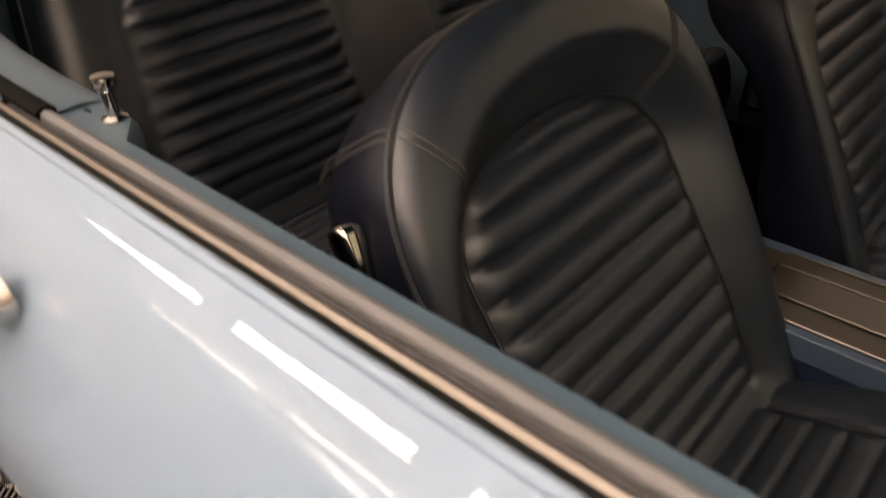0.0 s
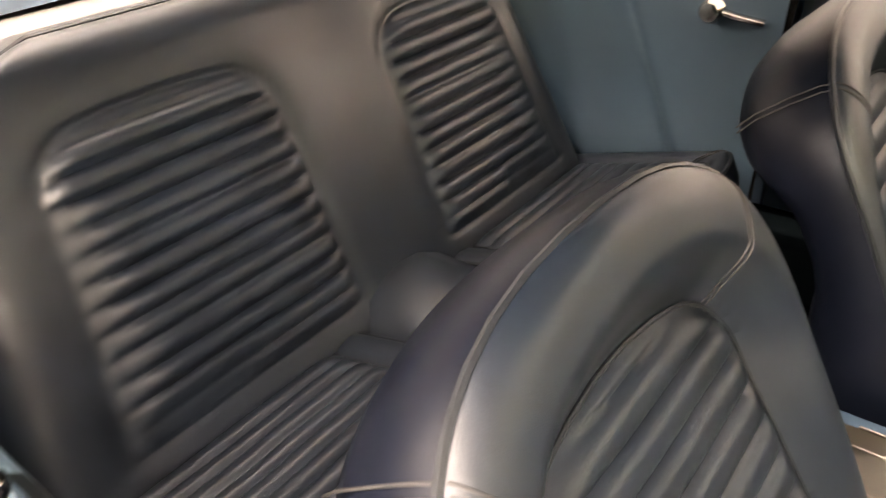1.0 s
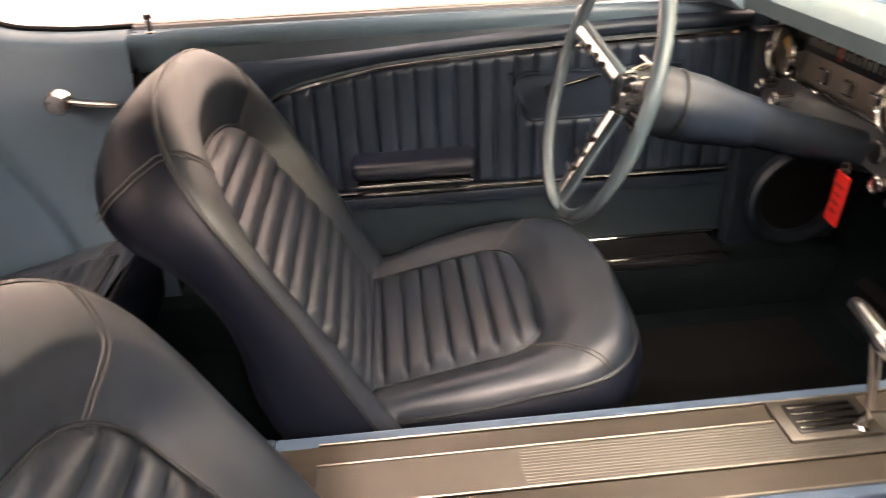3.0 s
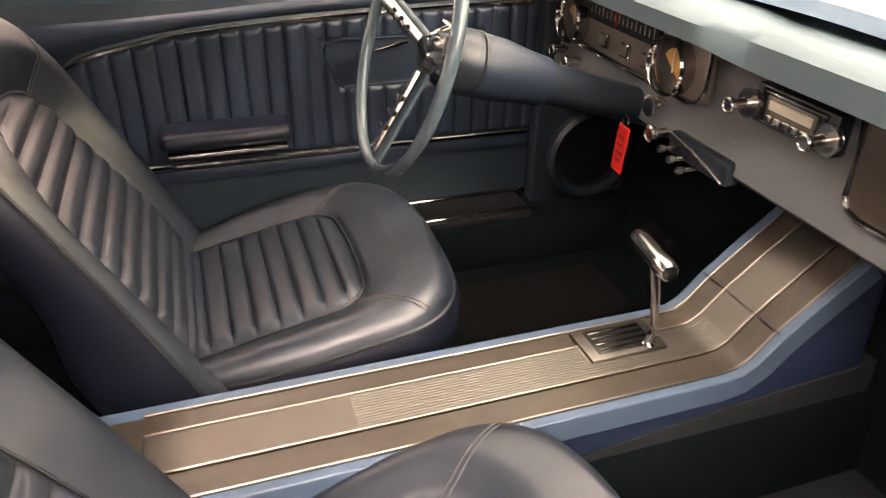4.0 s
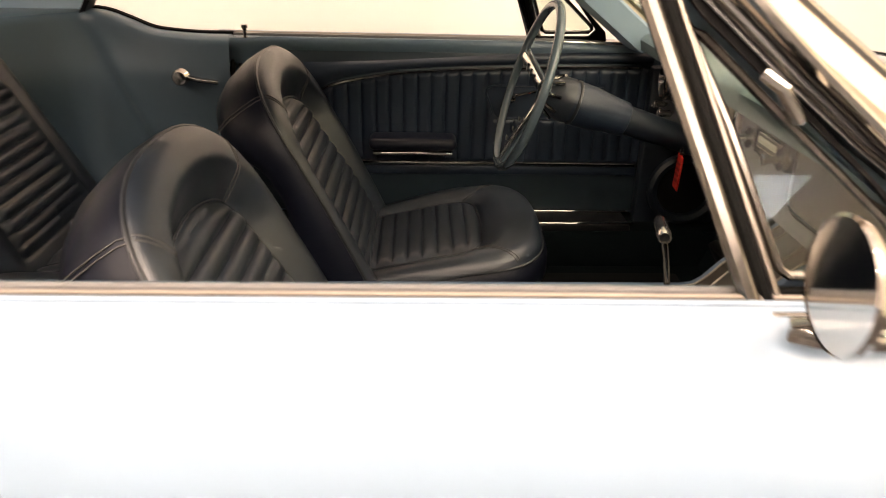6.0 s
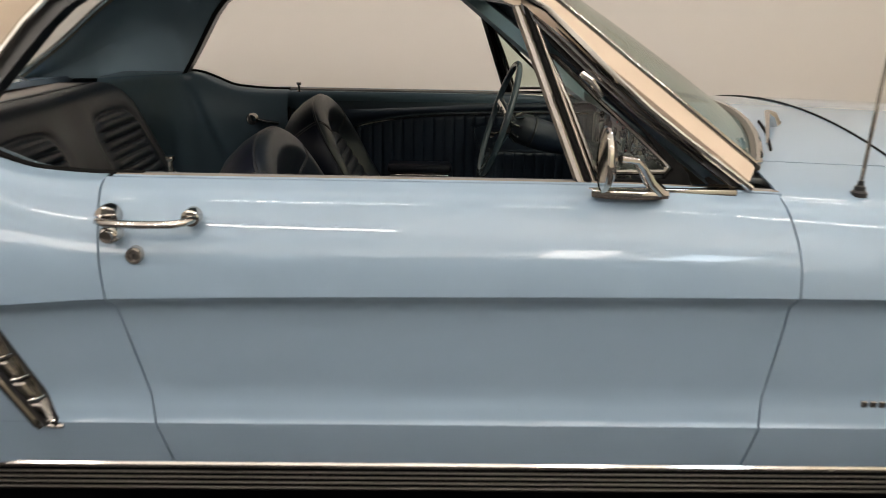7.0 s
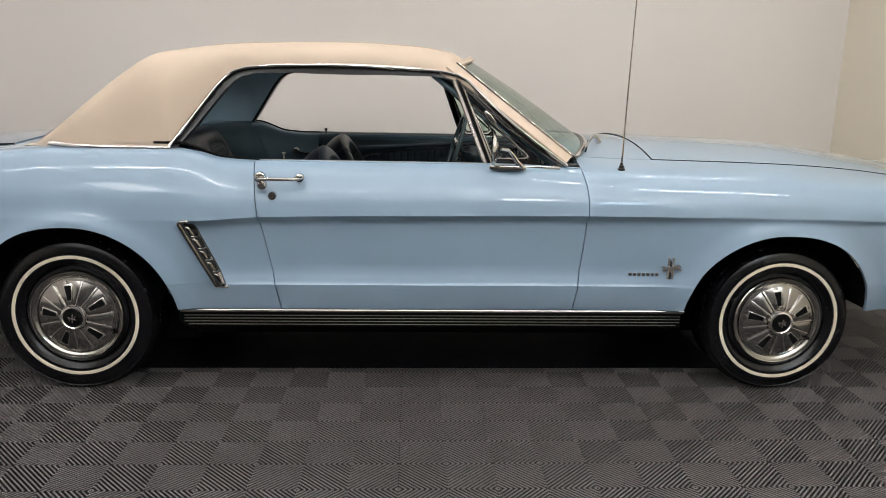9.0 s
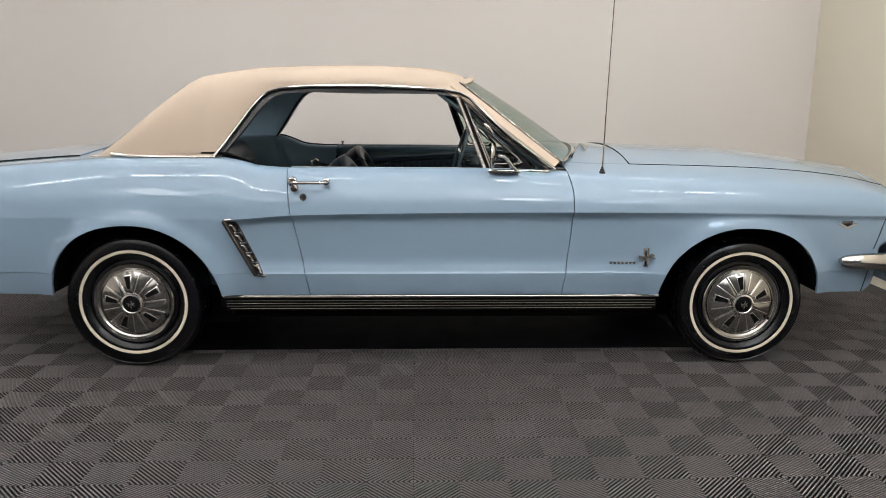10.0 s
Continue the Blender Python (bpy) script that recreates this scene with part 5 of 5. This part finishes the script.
part("floor_mat", box("floor_mat", 0.20, 0.62, 0.14, 0.52, 0.300, 0.312, 0.006), BLACK, car, "black rubber driver floor mat")
# no separate mat: a paler sheet stands for carpet that light reaches
part("floor_mat", box("floor_mat", 0.00, 0.74, -0.582, -0.10, 0.300, 0.307, 0.003), LITCARPET, car, "paler sheet of passenger carpet, light in its colour")
tag = tagged(part("key_tag", box("key_tag", -0.002, 0.002, -0.016, 0.016, -0.085, 0.0, 0.0015, 1, Matrix.Translation((0.492, 0.279, 0.734)) @ Matrix.Rotation(0.10, 4, "X")), RED, None), "red plastic key tag hanging from the ignition", "key tag")
part("tag_ring", sweep("tag_ring", [(0.492, 0.279 + 0.009 * math.cos(k * math.pi / 8), 0.742 + 0.010 * math.sin(k * math.pi / 8)) for k in range(16)], 0.0015, 6, closed=True, up=(1, 0, 0)), CHROME, tag, "chrome split ring")
for k, (z, w) in enumerate(((-0.020, 0.010), (-0.034, 0.008), (-0.048, 0.010), (-0.062, 0.007))):
    part("tag_bar", box("tag_bar", -0.0032, -0.0018, -w, w, z - 0.003, z + 0.003, m=Matrix.Translation((0.492, 0.279, 0.734)) @ Matrix.Rotation(0.10, 4, "X")), DARKRED, tag)

DROP = 0.0

# ---- bright work and small outside parts ----
def on_side(x, z, out=0.0):
    return Vector((x, -side_y(x, z) - out, z))


# door handle
for fx, fw in ((-0.640, 0.024), (-0.496, 0.019)):
    part("handle_foot", lathe("handle_foot", [(0.0, -0.003), (fw * 0.6, -0.0025), (fw * 0.8, 0.0), (fw * 0.86, 0.006), (fw * 0.86, 0.022)], (fx, -0.842, 0.851), "y", 28), CHROME, door_r, "chrome handle base")
grip = [(-0.648, -0.850, 0.851), (-0.642, -0.868, 0.851), (-0.626, -0.880, 0.851), (-0.57, -0.886, 0.851), (-0.515, -0.882, 0.851), (-0.498, -0.870, 0.851), (-0.491, -0.850, 0.851)]
part("door_handle", sweep("door_handle", grip, 0.0085, 12, flat=0.8), CHROME, door_r, "chrome door handle")
part("push_button", lathe("push_button", [(0.017, 0.030), (0.017, 0.006), (0.014, 0.0), (0.011, -0.002), (0.0105, -0.008), (0.0, -0.009)], (-0.630, -0.868, 0.825), "y", 28), CHROME, door_r, "chrome push button")
part("door_lock", lathe("door_lock", [(0.0155, 0.02), (0.0155, 0.002), (0.0135, -0.002), (0.009, -0.002), (0.008, 0.001), (0.0, 0.001)], (-0.594, -0.858, 0.786), "y", 28), CHROME, door_r, "chrome key lock")
part("lock_slot", box("lock_slot", -0.5955, -0.5925, -0.8595, -0.8565, 0.781, 0.791), BLACKGLOSS, door_r)

# scoop ahead of the rear wheel
sc_top, sc_low = Vector((-0.922, 0, 0.680)), Vector((-0.800, 0, 0.440))
scoop_line = [sc_top.lerp(sc_low, t) for t in span(0, 1, 24)]
rows = []
for p in scoop_line:
    x, z = p.x, p.z
    t = (0.680 - z) / 0.24
    w = 0.036 * (1 - 0.35 * t)
    yo = side_y(x - 0.03, z) + 0.002
    yi = side_y(x + 0.055, z) + 0.0015
    rows.append([(x - 0.016, -yo, z), (x - 0.008, -yo - 0.008, z), (x + 0.002, -yo - 0.004, z), (x + 0.006, -(yo + yi) / 2, z), (x + w, -yi, z)])
scoop = part("side_scoop", grid("side_scoop", rows), BLACKGLOSS, quarter_r, "chrome and dark side scoop trim", angle=30)
part("scoop_edge", sweep("scoop_edge", [(r[1][0] - 0.004, r[1][1] + 0.001, r[1][2]) for r in rows], 0.0072, 8), DARKCHROME, scoop, "dark chrome scoop edge")
part("scoop_tip", sweep("scoop_tip", [(rows[-1][0][0] - 0.004, rows[-1][0][1], 0.441), (-0.79, -side_y(-0.77, 0.441) - 0.003, 0.438), (-0.772, -side_y(-0.77, 0.441) - 0.002, 0.437)], 0.005, 8), CHROME, scoop)
part("scoop_cap", sweep("scoop_cap", [(rows[0][0][0], rows[0][0][1] - 0.002, 0.680), (-0.928, rows[0][1][1], 0.688), (-0.905, -side_y(-0.90, 0.684) - 0.002, 0.688)], 0.006, 8), CHROME, scoop)
for k in range(5):
    t0, t1 = 0.045 + k * 0.186, 0.045 + k * 0.186 + 0.160
    fr = []
    for t in span(t0, t1, 4):
        p = sc_top.lerp(sc_low, t)
        yo, yi = side_y(p.x - 0.03, p.z), side_y(p.x + 0.055, p.z)
        fr.append([(p.x + 0.004, -yo - 0.0055 + 0.004 * (t - t0) / 0.16, p.z), (p.x + 0.016, -lerp(yo, yi, 0.55) - 0.007 - 0.006 * (t - t0) / 0.16, p.z), (p.x + 0.030 * (1 - 0.3 * t), -yi - 0.003 - 0.008 * (t - t0) / 0.16, p.z)])
    part("scoop_louvre", grid("scoop_louvre", fr), DARKCHROME, scoop, "dark ribbed scoop louvre", solid=0.003)
    q = fr[-1]
    part("louvre_lip", sweep("louvre_lip", [q[0], q[1], q[2]], 0.0028, 8), CHROME, scoop)
    for n in range(4):
        part("louvre_rib", sweep("louvre_rib", [Vector(r[1]).lerp(Vector(r[2]), 0.15 + n * 0.25) + Vector((0, -0.0022, 0)) for r in fr], 0.0011, 5), DARKCHROME, scoop)

# fender badge: three upright bars, a plain running shape, and a row of bars for the lettering
bx, bz = 0.914, 0.516
by = -side_y(bx, bz)
for k, m in ((-1, BRIGHT), (0, BLACKGLOSS), (1, BRIGHT)):
    part("badge_bar", box("badge_bar", bx + k * 0.0090 - 0.0040, bx + k * 0.0090 + 0.0040, by - 0.006 + 0.003 * (k == 0), by + 0.004, bz - 0.043, bz + 0.044, 0.001, 1), m, fender_r, "upright badge bar")
run = [(-0.052, 0.010), (-0.036, 0.013), (-0.024, 0.006), (-0.012, 0.011), (0.012, 0.012), (0.024, 0.020), (0.034, 0.022), (0.048, 0.012), (0.045, 0.007), (0.034, 0.010), (0.036, 0.002), (0.052, -0.004), (0.050, -0.009), (0.028, -0.003), (0.012, -0.002), (0.0, -0.012), (0.006, -0.020), (-0.002, -0.021), (-0.010, -0.008), (-0.018, -0.003), (-0.034, -0.010), (-0.044, -0.008), (-0.030, 0.0)]
part("badge_emblem", prism("badge_emblem", [(bx + 0.80 * p, bz + 0.80 * q) for p, q in run], "y", by - 0.012, by - 0.004), BRIGHT, fender_r, "plain chrome emblem")
for k in range(7):
    x = 0.753 + k * 0.0172
    yy = -side_y(x, 0.490)
    part("badge_letter", box("badge_letter", x, x + 0.0125, yy - 0.0045, yy + 0.004, 0.4845, 0.4975, 0.001, 1), CHROME, fender_r)
    part("badge_gap", box("badge_gap", x + 0.0045, x + 0.0080, yy - 0.005, yy - 0.003, 0.4870, 0.4935), BLACKGLOSS, fender_r)
# seam between the fender and its headlight extension
for z0, z1, x0, x1, n in ((0.345, 0.455, 1.945, 1.953, 8), (0.548, 0.700, 1.962, 2.005, 10)):
    seam_line = [(x, -side_y(x, z) - 0.0005, z) for x, z in ((lerp(x0, x1, (z - z0) / (z1 - z0)), z) for z in span(z0, z1, n))]
    part("extension_seam", sweep("extension_seam", seam_line, 0.0018, 5), BLACK, fender_r)
# small V emblem ahead of the front wheel
ex, ez = 1.815, 0.664
ey = -side_y(ex, ez)
part("v_emblem", prism("v_emblem", [(ex - 0.050, ez + 0.007), (ex - 0.036, ez + 0.006), (ex, ez - 0.009), (ex + 0.036, ez + 0.006), (ex + 0.050, ez + 0.007), (ex + 0.005, ez - 0.016), (ex - 0.005, ez - 0.016)], "y", ey - 0.006, ey + 0.006), CHROME, fender_r, "chrome V emblem")
part("v_plate", box("v_plate", ex - 0.024, ex + 0.024, ey - 0.005, ey + 0.006, ez + 0.008, ez + 0.016, 0.001, 1), DARKCHROME, fender_r)
part("v_inset", prism("v_inset", [(ex - 0.026, ez + 0.006), (ex + 0.026, ez + 0.006), (ex, ez - 0.008)], "y", ey - 0.003, ey + 0.005), BLACKGLOSS, fender_r)

# mirror on the door
base_pts = [(0.205, -0.800), (0.235, -0.814), (0.300, -0.818), (0.342, -0.806), (0.340, -0.780), (0.215, -0.778)]
mb = part("mirror", prism("mirror", base_pts, "z", 0.886, 0.903, 0.005), CHROME, door_r, "round chrome door mirror")
part("mirror_arm", sweep("mirror_arm", [(0.325, -0.80, 0.900), (0.305, -0.808, 0.918), (0.285, -0.822, 0.945), (0.268, -0.838, 0.962), (0.240, -0.845, 0.966)], 0.010, 10, flat=0.7, radii=[0.018, 0.014, 0.011, 0.010, 0.009]), CHROME, mb, "chrome mirror arm")
hd = lathe("mirror_head", [(0.0, 0.017), (0.022, 0.016), (0.042, 0.010), (0.055, 0.002), (0.057, -0.004), (0.054, -0.007)], (0, 0, 0), "x", 36)
hd.transform(Matrix.Translation((0.216, -0.842, 0.964)) @ Matrix.Rotation(-0.05, 4, "Z"))
part("mirror_head", hd, CHROME, mb, "chrome mirror shell")
mg = lathe("mirror_glass", [(0.0545, -0.0055), (0.0, -0.0055)], (0, 0, 0), "x", 32)
mg.transform(Matrix.Translation((0.216, -0.842, 0.964)) @ Matrix.Rotation(-0.05, 4, "Z"))
part("mirror_glass", mg, CHROME, mb, "mirror glass")

# vent windows
for side, dr in ((-1, door_r), (1, door_l)):
    gy = lambda z: side * (glass_y(z) - 0.008)
    top, low = Vector((0.075, 0, 1.215)), Vector((0.197, 0, 0.893))
    bar = [top.lerp(low, t) for t in span(0, 1, 8)]
    vent = part("vent_window", sweep("vent_window", [(p.x, gy(p.z), p.z) for p in bar], 0.0095, 8, flat=0.8, up=(0, 1, 0)), DARKCHROME, dr, "chrome framed vent window")
    part("vent_seal", sweep("vent_seal", [(p.x + 0.0155, gy(p.z), p.z) for p in bar], 0.007, 8, up=(0, 1, 0)), BLACK, vent, "black vent seal")
    part("vent_bar", sweep("vent_bar", [(p.x + 0.026, gy(p.z), p.z) for p in bar[1:]], 0.0042, 8, up=(0, 1, 0)), BELT, vent, "chrome vent bar")
    loop = [(0.134, 1.128), (0.150, 1.118), (0.225, 1.050), (0.305, 0.980), (0.352, 0.938), (0.358, 0.928), (0.351, 0.920), (0.232, 0.918), (0.222, 0.924), (0.176, 1.040)]
    part("vent_frame", sweep("vent_frame", [(x, gy(z) - side * 0.002, z) for x, z in loop], 0.0052, 8, closed=True, up=(0, 1, 0)), DARKCHROME, vent, "chrome vent frame")
    bm = bmesh.new()
    bm.faces.new([bm.verts.new((x, gy(z), z)) for x, z in loop])
    vg = part("vent_glass", bm, GREENGLASS, vent, "vent window glass")
    vg.visible_shadow = False
    g = part("vent_gasket", prism("vent_gasket", [(0.110, 1.180), (0.160, 1.140), (0.265, 1.042), (0.395, 0.922), (0.403, 0.895), (0.215, 0.893), (0.214, 0.906), (0.352, 0.908), (0.368, 0.926), (0.310, 0.995), (0.229, 1.065), (0.150, 1.134)], "y", side * 0.005, side * -0.005), BLACK, vent, "black vent gasket")
    for v in g.data.vertices:
        v.co.y += gy(v.co.z) - side * 0.004
    part("vent_latch", sweep("vent_latch", [(0.196, gy(1.06) + side * 0.010, 1.092), (0.212, gy(1.06) + side * 0.020, 1.080), (0.234, gy(1.05) + side * 0.012, 1.050)], 0.007, 8), BRIGHT, vent, "chrome vent latch")
    part("belt_sill", box("belt_sill", 0.205, 0.48, side * 0.722, side * 0.768, 0.880, 0.897, 0.004), CHROME, dr, "bright sill below vent window")

# bright trims
part("vinyl_trim", sweep("vinyl_trim", [(x, -glass_y(0.939) - 0.010 + 0.10 * smooth(-1.3, -1.575, x), 0.944 + 0.008 * smooth(-1.2, -1.45, x)) for x in span(-1.455, -0.985, 20)], 0.0095, 8, flat=0.8), BRIGHT, car, "bright strip under the vinyl roof")
part("vinyl_trim", sweep("vinyl_trim", [(x, glass_y(0.939) + 0.010 - 0.10 * smooth(-1.3, -1.575, x), 0.944) for x in span(-1.455, -0.985, 20)], 0.0095, 8, flat=0.8), BRIGHT, car, "bright strip under the vinyl roof")
ws_edge = [WS_TOP(1).lerp(WS_LOW(1), t) for t in span(0, 1, 12)]
ws_all = [Vector((p.x, -p.y, p.z + 0.012)) for p in ws_edge] + [WS_LOW(q) + Vector((0.01, 0, 0.006)) for q in span(-0.96, 0.96, 24)] + [p + Vector((0, 0, 0.012)) for p in reversed(ws_edge)]
part("windscreen_trim", sweep("windscreen_trim", ws_all, 0.0085, 8, flat=0.8), CHROME, car, "chrome windscreen surround")
part("header_trim", sweep("header_trim", [WS_TOP(q) + Vector((0.002, 0, 0.010)) for q in span(-1, 1, 20)], 0.008, 8), VINYL, car, "tan windscreen header")
rw = [[p for p in roof_section(x)] for x in (-1.525, -1.135)]
for side_i in (14, -15):
    part("rear_glass_trim", sweep("rear_glass_trim", [(x, roof_section(x)[side_i][1], roof_section(x)[side_i][2] + 0.003) for x in span(-1.525, -1.135, 12)], 0.008, 8), CHROME, car, "chrome rear glass trim")
for side in (-1,):
    wp = part("wiper", sweep("wiper", [(0.728, -0.34, 0.955), (0.715, -0.345, 0.975), (0.695, -0.36, 0.985), (0.655, -0.46, 0.968), (0.620, -0.55, 0.945)], 0.006, 8, radii=[0.013, 0.011, 0.006, 0.004, 0.003]), CHROME, car, "chrome windscreen wiper")
    part("wiper_blade", sweep("wiper_blade", [(0.670, -0.38, 0.966), (0.645, -0.48, 0.958), (0.615, -0.58, 0.938)], 0.003, 6, flat=1.6), BLACK, wp, "black wiper blade")

# antenna
az = top_z(0.722, -0.738)
ant = part("antenna", lathe("antenna", [(0.015, -0.004), (0.0145, 0.004), (0.010, 0.008), (0.0095, 0.015), (0.006, 0.018), (0.005, 0.026), (0.0, 0.027)], (0.722, -0.735, az), "z", 24), BLACKGLOSS, car, "black based whip antenna")
part("antenna_mast", sweep("antenna_mast", [(0.722, -0.735, az + 0.02), (0.728, -0.731, az + 0.30), (0.752, -0.715, az + 1.15)], 0.0030, 8, radii=[0.0040, 0.0028, 0.0016]), CHROME, ant, "chrome antenna mast")

# front end
nose = []
for z in (0.36, 0.45, 0.55, 0.65, 0.72, 0.76):
    nose.append([(2.12 + 0.04 * math.cos(1.35 * q), 0.79 * q, z) for q in span(-1, 1, 24)])
nose.append([(2.122 + 0.024 * (1 - q * q), 0.71 * q, top_z(2.12, 0.71 * q) - 0.002) for q in span(-1, 1, 24)])
part("front_panel", grid("front_panel", nose), PAINT, car, "light blue nose panel")
part("grille", box("grille", 2.15, 2.175, -0.48, 0.48, 0.50, 0.72, 0.02), BLACKGLOSS, car, "dark grille opening")
for side in (-1, 1):
    part("headlight", lathe("headlight", [(0.098, -0.02), (0.100, 0.015), (0.090, 0.022), (0.086, 0.010), (0.05, 0.025), (0.0, 0.032)], (2.15, side * 0.655, 0.64), "x", 32), CHROME, car, "round chrome ringed headlight")
bump_pts = [(1.792, -0.835, 0.502), (1.800, -0.846, 0.502), (1.822, -0.855, 0.502), (1.88, -0.858, 0.503), (2.0, -0.858, 0.500), (2.12, -0.842, 0.503), (2.20, -0.79, 0.505), (2.245, -0.68, 0.505), (2.27, -0.4, 0.505), (2.28, 0, 0.505)]
bump_pts += [(x, -y, z) for x, y, z in reversed(bump_pts[:-1])]
rad = [0.010, 0.022, 0.030, 0.036, 0.043, 0.046] + [0.048] * 7 + [0.046, 0.043, 0.036, 0.030, 0.022, 0.010]
part("front_bumper", sweep("front_bumper", bump_pts, 0.05, 14, flat=1.0, radii=rad), CHROME, car, "chrome front bumper")
tail = [[(-2.38, 0.76 * q, z) for q in span(-1, 1, 10)] for z in (0.36, 0.6, 0.85)]
part("tail_panel", grid("tail_panel", tail), PAINT, car, "light blue tail panel")

# lettering on the tyres: plain word on the side wall
def tyre_word(word, wx, wy, a0, step, size):
    for k, ch in enumerate(word):
        cu = bpy.data.curves.new("tyre_letter", "FONT")
        cu.body, cu.size, cu.extrude, cu.align_x = ch, size, 0.0012, "CENTER"
        ob = bpy.data.objects.new("tyre_letter", cu)
        scene.collection.objects.link(ob)
        me = bpy.data.meshes.new_from_object(ob.evaluated_get(bpy.context.evaluated_depsgraph_get()))
        bpy.data.objects.remove(ob)
        a = a0 + k * step
        me.transform(Matrix.Translation((wx, wy, 0.304)) @ Matrix.Rotation(a, 4, "Y") @ Matrix.Translation((0, 0, -0.270)) @ Matrix.Rotation(math.pi / 2, 4, "X"))
        part("tyre_letter", me, TYRE, bpy.data.objects["wheel"], angle=30)


tyre_word("TOURING", -1.367, -0.7995, 0.40, -0.085, 0.026)

# ---- floor tiles: ribbed squares, two by two to a tile ----
CELL = 0.1524


def clip(poly, nx, ny, c):
    out = []
    for i in range(len(poly)):
        p, q = poly[i], poly[(i + 1) % len(poly)]
        dp, dq = nx * p[0] + ny * p[1] - c, nx * q[0] + ny * q[1] - c
        if dp >= 0:
            out.append(p)
        if (dp >= 0) != (dq >= 0):
            t = dp / (dp - dq)
            out.append((p[0] + t * (q[0] - p[0]), p[1] + t * (q[1] - p[1])))
    return out


def tile_mesh(name):
    verts, faces, slots = [], [], []

    def slab(poly, z0, z1, slot):
        n = len(poly)
        b = len(verts)
        slots.extend([slot] * (n + 1))
        for p in poly:
            verts.append((p[0], p[1], z0))
        for p in poly:
            verts.append((p[0], p[1], z1))
        faces.append(tuple(b + n + i for i in range(n)))
        for i in range(n):
            faces.append((b + i, b + (i + 1) % n, b + n + (i + 1) % n, b + n + i))
    pitch = CELL / 9.0
    for ci in range(2):
        for cj in range(2):
            x0, y0 = ci * CELL, cj * CELL
            e = 0.0006
            sq = [(x0 + e, y0 + e), (x0 + CELL - e, y0 + e), (x0 + CELL - e, y0 + CELL - e), (x0 + e, y0 + CELL - e)]
            s = 1 if (ci + cj) % 2 == 0 else -1
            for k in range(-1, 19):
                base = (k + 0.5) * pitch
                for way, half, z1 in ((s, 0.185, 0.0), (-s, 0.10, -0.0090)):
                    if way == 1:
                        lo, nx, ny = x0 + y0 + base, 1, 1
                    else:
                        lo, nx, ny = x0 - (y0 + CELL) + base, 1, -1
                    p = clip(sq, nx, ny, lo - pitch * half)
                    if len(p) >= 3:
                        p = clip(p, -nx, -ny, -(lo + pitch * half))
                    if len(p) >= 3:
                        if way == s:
                            # lower rib darkened to hold the groove's shade, thin cap left paler
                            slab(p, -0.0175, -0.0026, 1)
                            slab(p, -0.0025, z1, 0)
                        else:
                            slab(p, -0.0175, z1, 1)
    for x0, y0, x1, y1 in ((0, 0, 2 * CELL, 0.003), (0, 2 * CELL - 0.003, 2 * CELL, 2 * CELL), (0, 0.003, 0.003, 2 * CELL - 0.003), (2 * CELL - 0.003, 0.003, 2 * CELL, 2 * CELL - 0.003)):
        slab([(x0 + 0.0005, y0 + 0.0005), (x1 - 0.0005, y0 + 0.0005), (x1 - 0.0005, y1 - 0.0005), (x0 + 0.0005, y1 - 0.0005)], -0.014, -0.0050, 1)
    me = bpy.data.meshes.new(name)
    me.from_pydata(verts, [], faces)
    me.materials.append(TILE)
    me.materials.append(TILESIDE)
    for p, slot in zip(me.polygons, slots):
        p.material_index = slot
    return me


tile = tile_mesh("tile")
OX, OY = -0.271, -1.376
for i in range(-8, 11):
    for j in range(-6, 10):
        x, y = OX + i * 2 * CELL, OY + j * 2 * CELL
        if x < -2.9 or x + 2 * CELL > X1 or y + 2 * CELL > Y1 or y < -3.3:
            continue
        o = new("tile", tile)
        o.parent = floor
        o.location = (x, y, 0)
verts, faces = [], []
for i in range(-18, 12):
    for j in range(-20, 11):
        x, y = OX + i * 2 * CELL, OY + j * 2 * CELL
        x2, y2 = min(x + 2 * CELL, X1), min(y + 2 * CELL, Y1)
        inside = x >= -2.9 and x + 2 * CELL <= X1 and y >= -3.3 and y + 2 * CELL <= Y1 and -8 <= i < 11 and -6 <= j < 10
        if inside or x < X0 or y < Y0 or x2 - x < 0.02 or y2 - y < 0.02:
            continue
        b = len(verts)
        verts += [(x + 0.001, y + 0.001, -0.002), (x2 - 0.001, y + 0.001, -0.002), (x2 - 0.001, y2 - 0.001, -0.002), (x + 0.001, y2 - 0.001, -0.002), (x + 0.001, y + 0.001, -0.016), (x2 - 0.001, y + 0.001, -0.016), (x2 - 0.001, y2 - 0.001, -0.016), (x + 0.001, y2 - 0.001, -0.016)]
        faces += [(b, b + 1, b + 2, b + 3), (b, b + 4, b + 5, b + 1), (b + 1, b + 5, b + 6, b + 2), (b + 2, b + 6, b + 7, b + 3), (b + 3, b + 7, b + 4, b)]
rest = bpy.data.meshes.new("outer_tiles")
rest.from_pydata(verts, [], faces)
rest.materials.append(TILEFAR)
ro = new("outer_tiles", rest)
ro.parent = floor
tagged(ro, "flat floor tiles further out, groove shade in their colour", kind="stuff")

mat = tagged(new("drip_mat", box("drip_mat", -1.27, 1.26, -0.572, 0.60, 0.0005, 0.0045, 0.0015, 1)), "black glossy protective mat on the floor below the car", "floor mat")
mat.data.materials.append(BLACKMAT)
